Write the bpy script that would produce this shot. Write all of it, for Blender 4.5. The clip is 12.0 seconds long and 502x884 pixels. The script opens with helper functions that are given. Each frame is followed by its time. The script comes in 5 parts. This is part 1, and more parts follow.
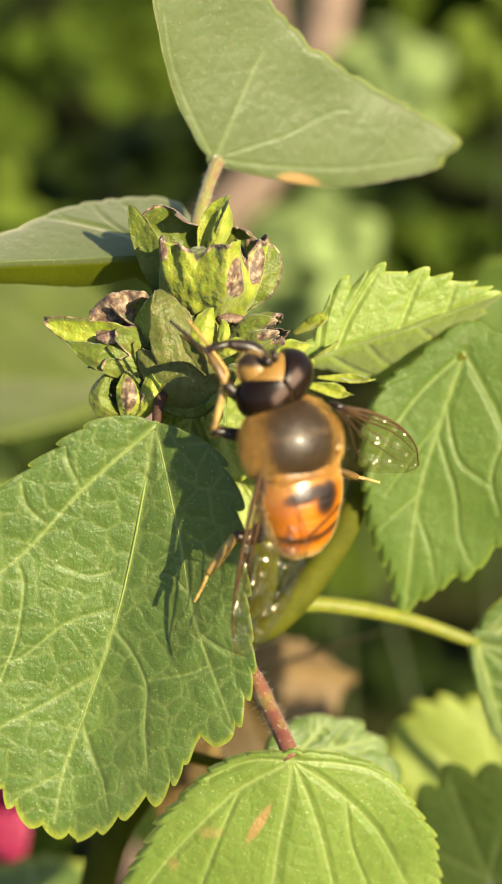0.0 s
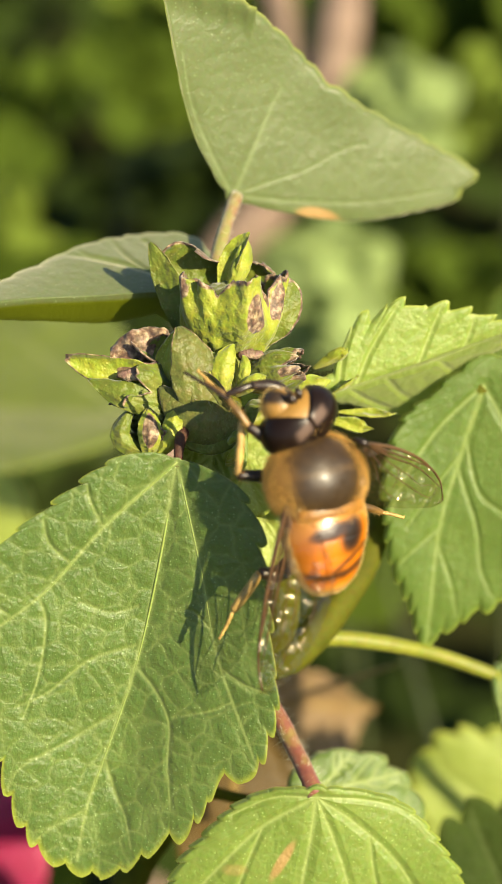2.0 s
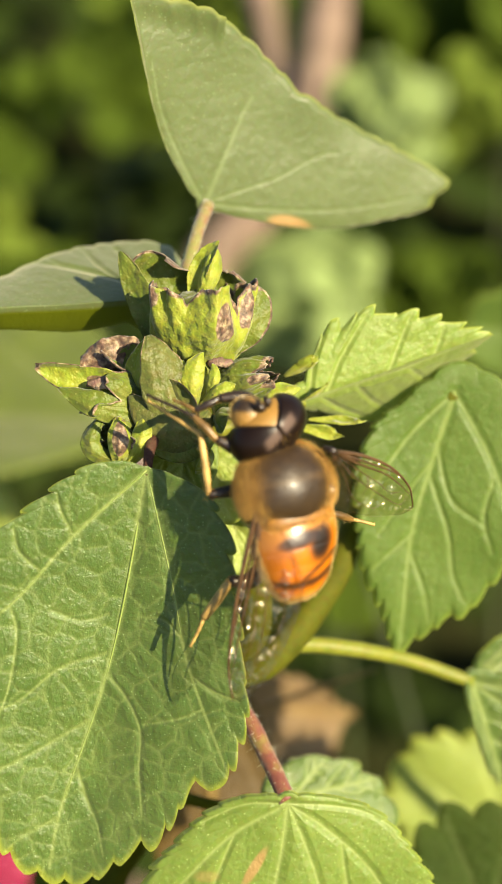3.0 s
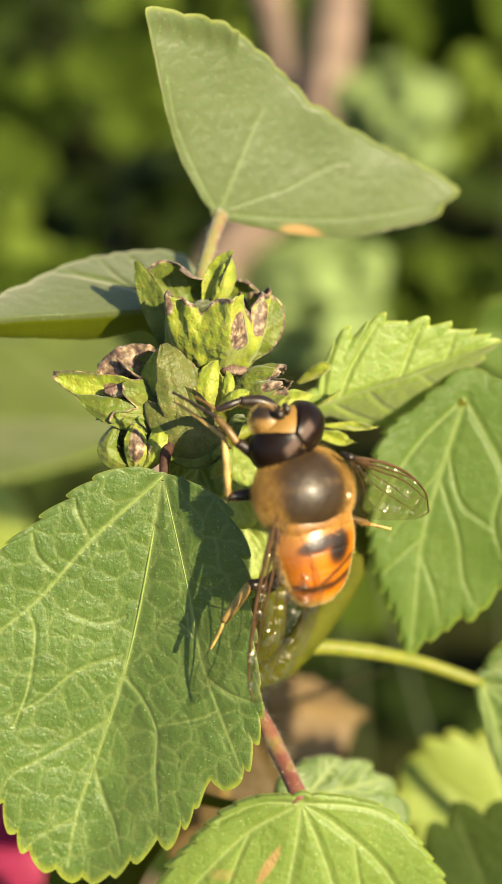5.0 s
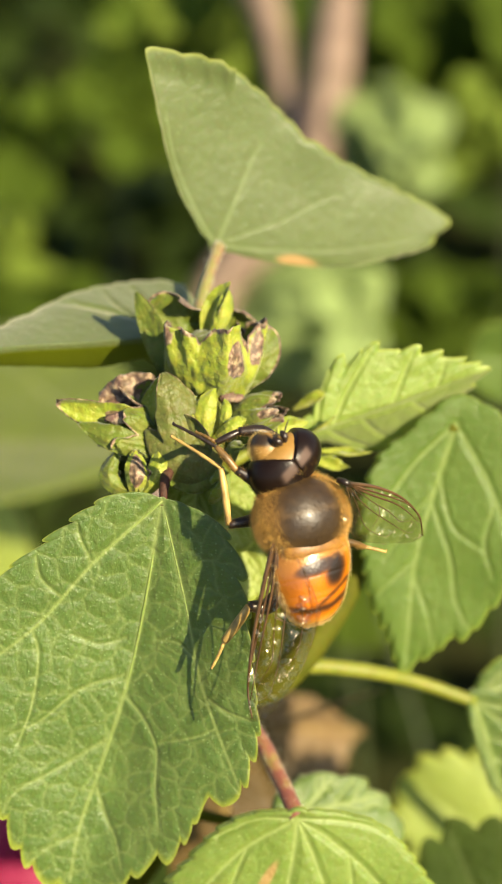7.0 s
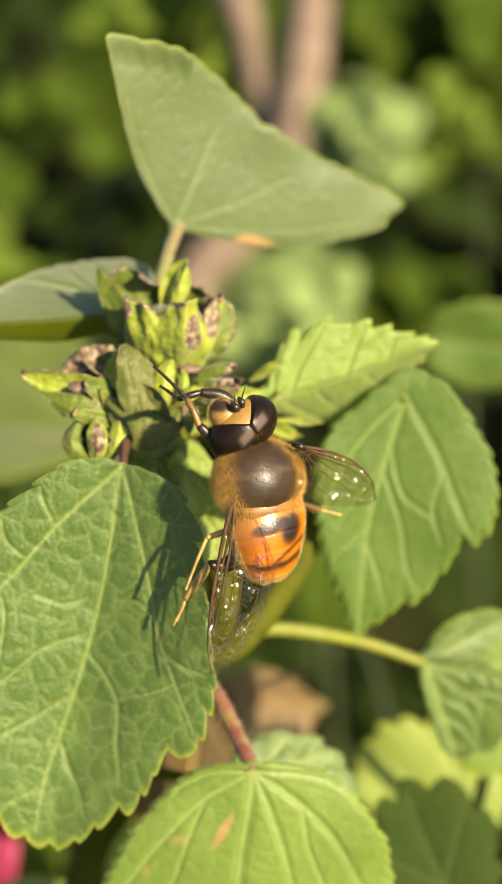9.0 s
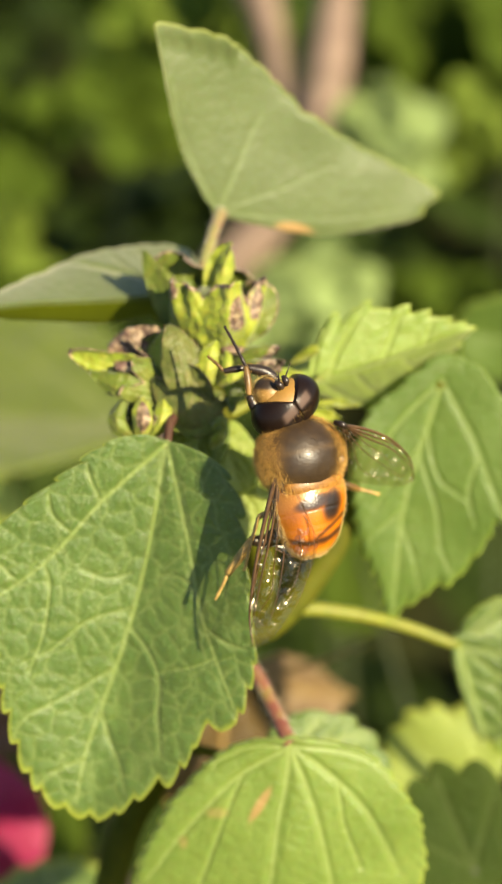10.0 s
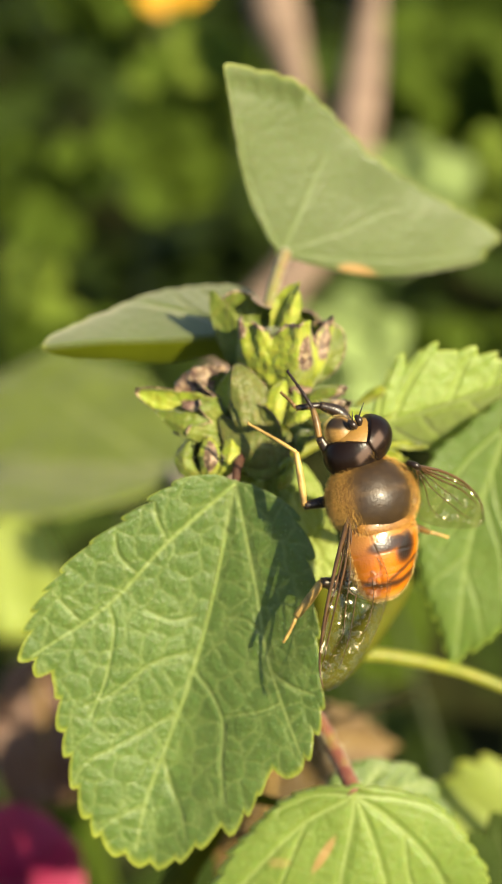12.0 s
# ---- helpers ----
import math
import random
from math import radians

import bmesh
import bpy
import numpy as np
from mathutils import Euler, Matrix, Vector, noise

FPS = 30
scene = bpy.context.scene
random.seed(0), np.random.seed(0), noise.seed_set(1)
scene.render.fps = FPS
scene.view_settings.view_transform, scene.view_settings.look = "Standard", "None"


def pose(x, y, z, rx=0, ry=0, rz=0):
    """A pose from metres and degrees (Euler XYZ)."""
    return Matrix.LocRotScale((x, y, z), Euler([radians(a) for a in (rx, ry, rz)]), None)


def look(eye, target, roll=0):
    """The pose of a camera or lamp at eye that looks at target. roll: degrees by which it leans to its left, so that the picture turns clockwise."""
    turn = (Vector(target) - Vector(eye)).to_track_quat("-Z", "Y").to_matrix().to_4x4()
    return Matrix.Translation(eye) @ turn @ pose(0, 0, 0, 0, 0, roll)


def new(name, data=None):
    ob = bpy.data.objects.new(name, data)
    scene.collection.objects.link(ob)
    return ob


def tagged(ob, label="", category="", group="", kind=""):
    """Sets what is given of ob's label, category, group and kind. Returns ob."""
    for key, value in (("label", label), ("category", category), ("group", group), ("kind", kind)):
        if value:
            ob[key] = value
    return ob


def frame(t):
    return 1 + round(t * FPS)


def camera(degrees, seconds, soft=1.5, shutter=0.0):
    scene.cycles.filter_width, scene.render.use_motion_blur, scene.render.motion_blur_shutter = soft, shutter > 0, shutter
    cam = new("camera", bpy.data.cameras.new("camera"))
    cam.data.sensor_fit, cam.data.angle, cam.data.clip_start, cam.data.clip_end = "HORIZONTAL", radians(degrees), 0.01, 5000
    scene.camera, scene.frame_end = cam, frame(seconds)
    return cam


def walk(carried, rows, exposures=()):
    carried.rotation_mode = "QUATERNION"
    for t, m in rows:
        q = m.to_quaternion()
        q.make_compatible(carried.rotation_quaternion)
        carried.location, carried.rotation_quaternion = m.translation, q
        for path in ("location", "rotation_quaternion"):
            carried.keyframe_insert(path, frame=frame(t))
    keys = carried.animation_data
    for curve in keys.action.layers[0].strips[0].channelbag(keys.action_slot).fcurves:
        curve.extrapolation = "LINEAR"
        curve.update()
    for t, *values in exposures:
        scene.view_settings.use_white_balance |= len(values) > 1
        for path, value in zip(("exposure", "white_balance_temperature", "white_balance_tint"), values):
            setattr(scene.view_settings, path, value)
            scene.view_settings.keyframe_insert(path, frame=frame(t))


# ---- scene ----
cam = camera(22.0, 12.0, soft=1.6)
cam.data.dof.use_dof = True
cam.data.dof.focus_distance = 0.0856
cam.data.dof.aperture_fstop = 33.0
PATH = [
    (0.0, pose(0.00029, -0.06750, 0.44714, 53.395, -0.472, 0.055)),
    (0.5, pose(0.00133, -0.06757, 0.44851, 54.038, -0.596, -0.307)),
    (1.0, pose(0.00067, -0.06730, 0.44850, 53.995, -0.293, 0.050)),
    (1.5, pose(-0.00120, -0.06698, 0.44824, 54.205, 0.243, 0.601)),
    (2.0, pose(-0.00036, -0.06700, 0.44784, 54.400, 0.152, 0.237)),
    (2.5, pose(-0.00044, -0.06701, 0.44828, 54.523, 0.471, 0.393)),
    (2.7, pose(0.00098, -0.06707, 0.44828, 54.586, 0.071, -0.210)),
    (4.3, pose(0.00132, -0.06712, 0.44869, 54.130, 0.474, 0.161)),
    (4.5, pose(0.00179, -0.06727, 0.44893, 54.539, 0.418, 0.008)),
    (5.0, pose(0.00075, -0.06817, 0.44951, 54.571, 0.395, 0.081)),
    (5.5, pose(-0.00064, -0.06855, 0.44946, 54.559, 0.620, 0.555)),
    (6.0, pose(0.00020, -0.06974, 0.45046, 54.615, 0.520, 0.460)),
    (6.5, pose(0.00031, -0.07070, 0.45057, 54.716, 0.452, 0.305)),
    (7.0, pose(0.00109, -0.07011, 0.45162, 55.322, 0.504, 0.083)),
    (7.5, pose(0.00171, -0.07113, 0.45210, 55.431, 0.210, -0.465)),
    (7.7, pose(0.00134, -0.07138, 0.45270, 55.382, 0.131, -0.624)),
    (9.3, pose(0.00305, -0.07561, 0.45208, 55.322, 0.095, -0.656)),
    (9.5, pose(0.00194, -0.07595, 0.45221, 55.212, -0.011, -0.105)),
    (10.0, pose(0.00074, -0.07770, 0.45152, 55.676, -0.086, 0.157)),
    (10.5, pose(-0.00271, -0.07819, 0.45059, 56.069, -0.264, 0.438)),
    (11.0, pose(-0.00430, -0.08116, 0.45233, 56.998, -0.718, -0.109)),
    (11.5, pose(-0.00159, -0.08154, 0.45320, 57.338, -0.916, -0.425)),
    (12.0, pose(-0.00339, -0.07731, 0.45022, 57.980, -0.215, 0.866)),
]
walk(cam, PATH, exposures=[(0.0, 1.0), (12.0, 1.0)])

# ---- light: a low warm sun from the right, behind the camera, and a clear sky ----
LEAN = pose(0, 0, 0.4, -35)          # plant space in mm: x across, y away, z up the shoot
TO_SUN = (LEAN.to_3x3() @ Vector((0.60, -0.78, 0.18))).normalized()
world = bpy.data.worlds.new("sky")
scene.world = world
world.use_nodes = True
sky = world.node_tree.nodes.new("ShaderNodeTexSky")
sky.sky_type, sky.sun_disc = "NISHITA", False
sky.sun_elevation = math.asin(TO_SUN.z)
sky.sun_rotation = math.atan2(TO_SUN.x, TO_SUN.y)
background = world.node_tree.nodes["Background"]
background.inputs["Strength"].default_value = 0.084
world.node_tree.links.new(sky.outputs["Color"], background.inputs["Color"])
sun = new("sun", bpy.data.lights.new("sun", "SUN"))
sun.data.energy, sun.data.angle, sun.data.color = 5.8, radians(0.55), (0.98, 0.85, 0.58)
sun.matrix_world = look(TO_SUN * 2, (0, 0, 0))

# ---- materials ----
def material(name, rough=0.5, spec=0.4):
    m = bpy.data.materials.new(name)
    m.use_nodes = True
    b = m.node_tree.nodes["Principled BSDF"]
    b.inputs["Roughness"].default_value = rough
    b.inputs["Specular IOR Level"].default_value = spec
    return m, m.node_tree.nodes, m.node_tree.links, b


def ramp(nodes, stops):
    r = nodes.new("ShaderNodeValToRGB")
    r.color_ramp.elements[0].position, r.color_ramp.elements[1].position = stops[0][0], stops[-1][0]
    r.color_ramp.elements[0].color, r.color_ramp.elements[1].color = (*stops[0][1], 1), (*stops[-1][1], 1)
    for p, c in stops[1:-1]:
        r.color_ramp.elements.new(p).color = (*c, 1)
    return r


def mixer(nodes, links, fac, a, b, blend="MIX"):
    """A colour mix; fac, a and b are sockets, numbers or colours."""
    m = nodes.new("ShaderNodeMix")
    m.data_type, m.blend_type = "RGBA", blend
    for n, v in ((0, fac), (6, a), (7, b)):
        if isinstance(v, bpy.types.NodeSocket):
            links.new(v, m.inputs[n])
        else:
            m.inputs[n].default_value = (*v, 1) if isinstance(v, tuple) else v
    return m.outputs[2]


def texture(nodes, links, kind, scale, coords=None, **inputs):
    t = nodes.new(kind)
    t.inputs["Scale"].default_value = scale
    for k, v in inputs.items():
        t.inputs[k].default_value = v
    if coords is not None:
        links.new(coords, t.inputs["Vector"])
    return t


def attribute(nodes, name, out="Fac"):
    a = nodes.new("ShaderNodeAttribute")
    a.attribute_name = name
    return a.outputs[out]


def bump(nodes, links, height, strength, distance, below=None):
    b = nodes.new("ShaderNodeBump")
    b.inputs["Strength"].default_value, b.inputs["Distance"].default_value = strength, distance
    links.new(height, b.inputs["Height"])
    if below is not None:
        links.new(below, b.inputs["Normal"])
    return b.outputs["Normal"]


def leaf_material(name, dark, light, vein, glow, see=0.30, rough=0.44, net=0.35, sheen=0.25, relief=1.0, tan=(0.42, 0.25, 0.09), gloss=0.5, mesh=1.05, back=(0.105, 0.125, 0.003)):
    """A leaf: mottled green, paler veins, a fine net of small veins, velvety hairs, some light passing through."""
    m, n, l, b = material(name, rough, gloss)
    flat = attribute(n, "flat", "Vector")
    patch = texture(n, l, "ShaderNodeTexNoise", 0.16, flat, Detail=3.0, Roughness=0.6)
    grain = texture(n, l, "ShaderNodeTexNoise", 3.2, flat, Detail=4.0, Roughness=0.7)
    wob = texture(n, l, "ShaderNodeTexNoise", 1.3, flat, Detail=2.0)
    bent = n.new("ShaderNodeMix")
    bent.data_type = "VECTOR"
    bent.inputs[0].default_value = 0.30
    l.new(flat, bent.inputs[4])
    l.new(wob.outputs["Color"], bent.inputs[5])
    cells = texture(n, l, "ShaderNodeTexVoronoi", mesh, bent.outputs[1])
    cells.feature = "DISTANCE_TO_EDGE"
    fine = texture(n, l, "ShaderNodeTexVoronoi", mesh * 2.6, bent.outputs[1])
    fine.feature = "DISTANCE_TO_EDGE"
    base = ramp(n, [(0.25, dark), (0.75, light)])
    l.new(patch.outputs["Fac"], base.inputs["Fac"])
    mott = mixer(n, l, 0.35, base.outputs["Color"], grain.outputs["Color"], "SOFT_LIGHT")
    netr = ramp(n, [(0.0, (1, 1, 1)), (0.05, (0.45, 0.45, 0.45)), (0.11, (0, 0, 0))])
    l.new(cells.outputs["Distance"], netr.inputs["Fac"])
    netf = n.new("ShaderNodeMath")
    netf.operation = "MULTIPLY"
    netf.inputs[1].default_value = net
    l.new(netr.outputs["Color"], netf.inputs[0])
    patchy = n.new("ShaderNodeMath")
    patchy.operation = "MULTIPLY"
    l.new(netf.outputs[0], patchy.inputs[0])
    l.new(wob.outputs["Fac"], patchy.inputs[1])
    c1 = mixer(n, l, patchy.outputs[0], mott, vein)
    c2 = mixer(n, l, attribute(n, "vein"), c1, vein)
    c3 = mixer(n, l, attribute(n, "rim"), c2, glow)
    specks = texture(n, l, "ShaderNodeTexVoronoi", 2.8, flat)
    sp = ramp(n, [(0.0, (1, 1, 1)), (0.17, (0, 0, 0))])
    l.new(specks.outputs["Distance"], sp.inputs["Fac"])
    c4 = mixer(n, l, sp.outputs["Color"], c3, tuple(min(1, 2.2 * v + 0.12) for v in light))
    c4 = mixer(n, l, attribute(n, "under"), c4, back)
    c4 = mixer(n, l, attribute(n, "dry"), c4, tan)
    l.new(c4, b.inputs["Base Color"])
    b.inputs["Sheen Roughness"].default_value = 0.45
    b.inputs["Sheen Tint"].default_value = (1.0, 0.92, 0.68, 1)
    velvet = n.new("ShaderNodeMath")
    velvet.operation = "MULTIPLY_ADD"
    velvet.inputs[1].default_value, velvet.inputs[2].default_value = -sheen, sheen
    l.new(attribute(n, "under"), velvet.inputs[0])
    l.new(velvet.outputs[0], b.inputs["Sheen Weight"])
    h1 = ramp(n, [(0.0, (0, 0, 0)), (0.35, (1, 1, 1))])
    l.new(cells.outputs["Distance"], h1.inputs["Fac"])
    h2 = ramp(n, [(0.0, (0, 0, 0)), (0.3, (1, 1, 1))])
    l.new(fine.outputs["Distance"], h2.inputs["Fac"])
    n1 = bump(n, l, h1.outputs["Color"], 0.8, 0.00010 * relief)
    n2 = bump(n, l, h2.outputs["Color"], 0.5, 0.00004 * relief, n1)
    n3 = bump(n, l, grain.outputs["Fac"], 0.5, 0.00022 * min(1.0, relief), n2)
    l.new(n3, b.inputs["Normal"])
    t = n.new("ShaderNodeBsdfTranslucent")
    l.new(mixer(n, l, 0.55, c4, glow), t.inputs["Color"])
    mix = n.new("ShaderNodeMixShader")
    mix.inputs[0].default_value = see
    l.new(b.outputs[0], mix.inputs[1])
    l.new(t.outputs[0], mix.inputs[2])
    l.new(mix.outputs[0], n["Material Output"].inputs["Surface"])
    return m


def skin_material(name, stops, scale, rough=0.5, relief=0.0001, spec=0.4, see=0.0, sheen=0.0, detail=4.0):
    """A mottled surface in object space, with grain and relief."""
    m, n, l, b = material(name, rough, spec)
    co = n.new("ShaderNodeTexCoord").outputs["Object"]
    big = texture(n, l, "ShaderNodeTexNoise", scale, co, Detail=detail, Roughness=0.65)
    small = texture(n, l, "ShaderNodeTexNoise", scale * 6, co, Detail=3.0)
    r = ramp(n, stops)
    l.new(big.outputs["Fac"], r.inputs["Fac"])
    c = mixer(n, l, 0.3, r.outputs["Color"], small.outputs["Color"], "SOFT_LIGHT")
    l.new(c, b.inputs["Base Color"])
    b.inputs["Sheen Weight"].default_value = sheen
    l.new(bump(n, l, small.outputs["Fac"], 0.6, relief), b.inputs["Normal"])
    if see:
        t = n.new("ShaderNodeBsdfTranslucent")
        l.new(c, t.inputs["Color"])
        mix = n.new("ShaderNodeMixShader")
        mix.inputs[0].default_value = see
        l.new(b.outputs[0], mix.inputs[1])
        l.new(t.outputs[0], mix.inputs[2])
        l.new(mix.outputs[0], n["Material Output"].inputs["Surface"])
    return m


LEAF = leaf_material("leaf_green", (0.060, 0.106, 0.016), (0.100, 0.158, 0.028), (0.21, 0.265, 0.072), (0.32, 0.35, 0.03), see=0.20, net=0.75, relief=0.95, rough=0.35, sheen=0.35, mesh=0.80, gloss=0.5)
LEAF_TOP = leaf_material("leaf_grey_green", (0.096, 0.126, 0.035), (0.128, 0.162, 0.049), (0.175, 0.22, 0.08), (0.30, 0.33, 0.05), net=0.05, sheen=0.8, relief=0.3)
LEAF_PALE = leaf_material("leaf_pale_green", (0.145, 0.215, 0.030), (0.205, 0.280, 0.048), (0.30, 0.37, 0.10), (0.36, 0.42, 0.04), see=0.34, net=0.18, relief=0.6)
LEAF_BRIGHT = leaf_material("leaf_bright_green", (0.185, 0.260, 0.036), (0.255, 0.335, 0.058), (0.33, 0.40, 0.11), (0.40, 0.45, 0.05), see=0.30, net=0.18, relief=0.6)
LEAF_MID = leaf_material("leaf_mid_green", (0.088, 0.148, 0.020), (0.126, 0.190, 0.030), (0.24, 0.31, 0.085), (0.30, 0.36, 0.04), see=0.32, net=0.14, relief=0.45, sheen=0.12, gloss=0.4)
LEAF_YOUNG = leaf_material("leaf_yellow_green", (0.26, 0.33, 0.050), (0.35, 0.42, 0.080), (0.36, 0.42, 0.10), (0.42, 0.45, 0.04), see=0.36, net=0.15)
# leaf green darkened to stand for leaves lying in shadow
LEAF_SHADE_GREEN = leaf_material("leaf_shade_green", (0.024, 0.042, 0.005), (0.040, 0.062, 0.008), (0.06, 0.08, 0.02), (0.06, 0.08, 0.012), see=0.2, net=0.15, sheen=0.0, rough=0.7, gloss=0.12)
LEAF_FAR = leaf_material("leaf_far_green", (0.035, 0.058, 0.0045), (0.062, 0.093, 0.008), (0.08, 0.11, 0.02), (0.11, 0.15, 0.012), see=0.25, net=0.0, sheen=0.0, rough=0.8, gloss=0.08)
LEAF_MOSS = leaf_material("leaf_moss_green", (0.115, 0.150, 0.024), (0.155, 0.195, 0.034), (0.26, 0.29, 0.10), (0.28, 0.32, 0.04), see=0.30, net=0.0, sheen=0.2, gloss=0.3)
# mint and olive: brighter greens that carry the sunlit patches far behind
LEAF_MINT_LIT = leaf_material("leaf_mint_lit", (0.21, 0.28, 0.095), (0.27, 0.345, 0.12), (0.22, 0.27, 0.10), (0.24, 0.30, 0.09), see=0.3, net=0.0, sheen=0.1, rough=0.8, gloss=0.1)
LEAF_OLIVE_LIT = leaf_material("leaf_olive_lit", (0.095, 0.135, 0.016), (0.135, 0.185, 0.024), (0.14, 0.18, 0.03), (0.17, 0.21, 0.018), see=0.25, net=0.0, sheen=0.0, rough=0.8, gloss=0.1)
# undergrowth: a green so dark that it carries the shade itself
LEAF_SHADE = leaf_material("leaf_shade_colour", (0.018, 0.032, 0.004), (0.032, 0.050, 0.007), (0.03, 0.04, 0.01), (0.03, 0.04, 0.008), see=0.15, net=0.1, sheen=0.0, rough=0.8, gloss=0.08)
LEAF_DRY = leaf_material("leaf_dry_brown", (0.145, 0.088, 0.036), (0.22, 0.138, 0.058), (0.34, 0.22, 0.10), (0.36, 0.22, 0.09), see=0.25)
LEAF_OCHRE = leaf_material("leaf_ochre_brown", (0.065, 0.036, 0.004), (0.10, 0.058, 0.007), (0.12, 0.07, 0.01), (0.16, 0.09, 0.008), see=0.3)
LEAF_RUST = leaf_material("leaf_rust_brown", (0.085, 0.040, 0.022), (0.13, 0.065, 0.036), (0.16, 0.09, 0.05), (0.18, 0.09, 0.05), see=0.2)
PETAL = leaf_material("petal_magenta", (0.27, 0.008, 0.058), (0.34, 0.012, 0.076), (0.34, 0.02, 0.09), (0.36, 0.012, 0.08), see=0.3, net=0.1)
PETAL_YELLOW = leaf_material("petal_yellow", (0.68, 0.33, 0.004), (0.78, 0.40, 0.008), (0.8, 0.5, 0.05), (0.8, 0.5, 0.02), see=0.3, net=0.1)
STEM = skin_material("stem_green", [(0.3, (0.12, 0.135, 0.012)), (0.7, (0.20, 0.205, 0.018))], 500, 0.5, 0.00008, sheen=0.03, spec=0.3)
# petiole red, darkened for the shade under the flower cups
STEM_RED_SHADED = skin_material("stem_red_shaded", [(0.3, (0.035, 0.014, 0.010)), (0.5, (0.075, 0.035, 0.020)), (0.7, (0.10, 0.075, 0.030))], 700, 0.65, 0.00015, spec=0.2)
# stem green taken down to dark olive, the fly's shade included in it
STEM_OLIVE_SHADED = skin_material("stem_olive_shaded", [(0.3, (0.050, 0.054, 0.003)), (0.7, (0.085, 0.085, 0.005))], 420, 0.75, 0.00008, spec=0.12)
STEM_FAR = skin_material("stem_dark_green", [(0.3, (0.020, 0.030, 0.004)), (0.7, (0.04, 0.05, 0.008))], 300, 0.6, 0.0001)
STEM_RED = skin_material("stem_red", [(0.35, (0.11, 0.022, 0.018)), (0.52, (0.17, 0.055, 0.030)), (0.66, (0.19, 0.14, 0.03))], 420, 0.5, 0.00008, sheen=0.3)
STEM_TOP = skin_material("stem_green_red", [(0.38, (0.15, 0.19, 0.03)), (0.52, (0.20, 0.15, 0.05)), (0.64, (0.19, 0.06, 0.035))], 420, 0.5, 0.00008, sheen=0.3)
STEM_BROWN = skin_material("stem_brown", [(0.3, (0.16, 0.09, 0.03)), (0.7, (0.28, 0.19, 0.05))], 300, 0.6, 0.0001)
RIB = skin_material("rib_pale_green", [(0.3, (0.17, 0.23, 0.045)), (0.7, (0.23, 0.29, 0.07))], 800, 0.5, 0.00004)
WITHERED = skin_material("withered_brown", [(0.28, (0.06, 0.030, 0.022)), (0.5, (0.20, 0.12, 0.085)), (0.72, (0.40, 0.32, 0.20))], 700, 0.7, 0.0003, see=0.1)
# soil colour lowered in place of shade falling on the ground
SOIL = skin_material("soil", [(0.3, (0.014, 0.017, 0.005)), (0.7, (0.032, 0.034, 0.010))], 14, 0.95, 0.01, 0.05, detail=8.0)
HAIR = skin_material("plant_hair", [(0.3, (0.60, 0.58, 0.42)), (0.7, (0.80, 0.78, 0.60))], 800, 0.4, 0.00001, see=0.3)
TWIG = skin_material("twig_bark", [(0.3, (0.12, 0.080, 0.055)), (0.7, (0.26, 0.18, 0.13))], 120, 0.8, 0.0004)


# ---- building helpers ----
def at(x, y, z):
    """Plant space in mm to the world in metres."""
    return LEAN @ (Vector((x, y, z)) * 0.001)


def to_world(points):
    p = np.asarray(points, float) * 0.001
    turn = np.array(LEAN.to_3x3())
    return p @ turn.T + np.array(LEAN.translation)


def root(name, where, label, category, group="", kind=""):
    """An Empty at a thing's base; where is in the world."""
    ob = new(name)
    ob.location = where
    ob.empty_display_size = 0.005
    return tagged(ob, label, category, group, kind)


def place_of(ob):
    """The world place of a thing or part that is not turned."""
    p = Vector(ob.location)
    return p + place_of(ob.parent) if ob.parent else p


def part(name, verts, faces, mat, parent=None, label="", smooth=True, kind=""):
    """One mesh object from world points, under a thing or a part, with its origin amid its points."""
    verts = np.asarray(verts, float)
    mid = (verts.min(0) + verts.max(0)) / 2
    me = bpy.data.meshes.new(name)
    me.from_pydata((verts - mid).tolist(), [], [list(map(int, f)) for f in faces])
    me.materials.append(mat)
    me.polygons.foreach_set("use_smooth", [smooth] * len(me.polygons))
    me.update()
    ob = new(name, me)
    ob.parent = parent
    ob.location = Vector(mid) - (place_of(parent) if parent else Vector())
    return tagged(ob, label, kind=kind)


def smooth_line(points, n):
    """n points on a smooth line (Catmull-Rom) through the given ones, of any width."""
    p = np.asarray(points, float)
    p = np.vstack([2 * p[0] - p[1], p, 2 * p[-1] - p[-2]])
    s = np.linspace(0, len(p) - 3 - 1e-9, n)
    k, t = s.astype(int), (s % 1)[:, None]
    a, b, c, d = p[k], p[k + 1], p[k + 2], p[k + 3]
    return 0.5 * (2 * b + (c - a) * t + (2 * a - 5 * b + 4 * c - d) * t**2 + (3 * b - a - 3 * c + d) * t**3)


def tube(points, radii, sides=12, steps=None, rough=0.0, seed=0):
    """A round, tapered tube along a smooth line. Returns points (in the same space) and faces, with closed ends."""
    n = steps or max(8, 6 * len(points))
    line = smooth_line(np.c_[np.asarray(points, float), np.asarray(radii, float)], n)
    c, r = line[:, :3], np.maximum(line[:, 3], 1e-6)
    d = np.gradient(c, axis=0)
    d /= np.linalg.norm(d, axis=1)[:, None] + 1e-12
    ref = np.array([0.31, -0.83, 0.46])
    a = np.cross(d, ref)
    a /= np.linalg.norm(a, axis=1)[:, None] + 1e-12
    b = np.cross(d, a)
    rng = np.random.RandomState(seed)
    ang = np.linspace(0, 2 * np.pi, sides, endpoint=False)
    rr = r[:, None] * (1 + rough * rng.uniform(-1, 1, (n, sides)))
    v = c[:, None] + rr[..., None] * (np.cos(ang)[None, :, None] * a[:, None] + np.sin(ang)[None, :, None] * b[:, None])
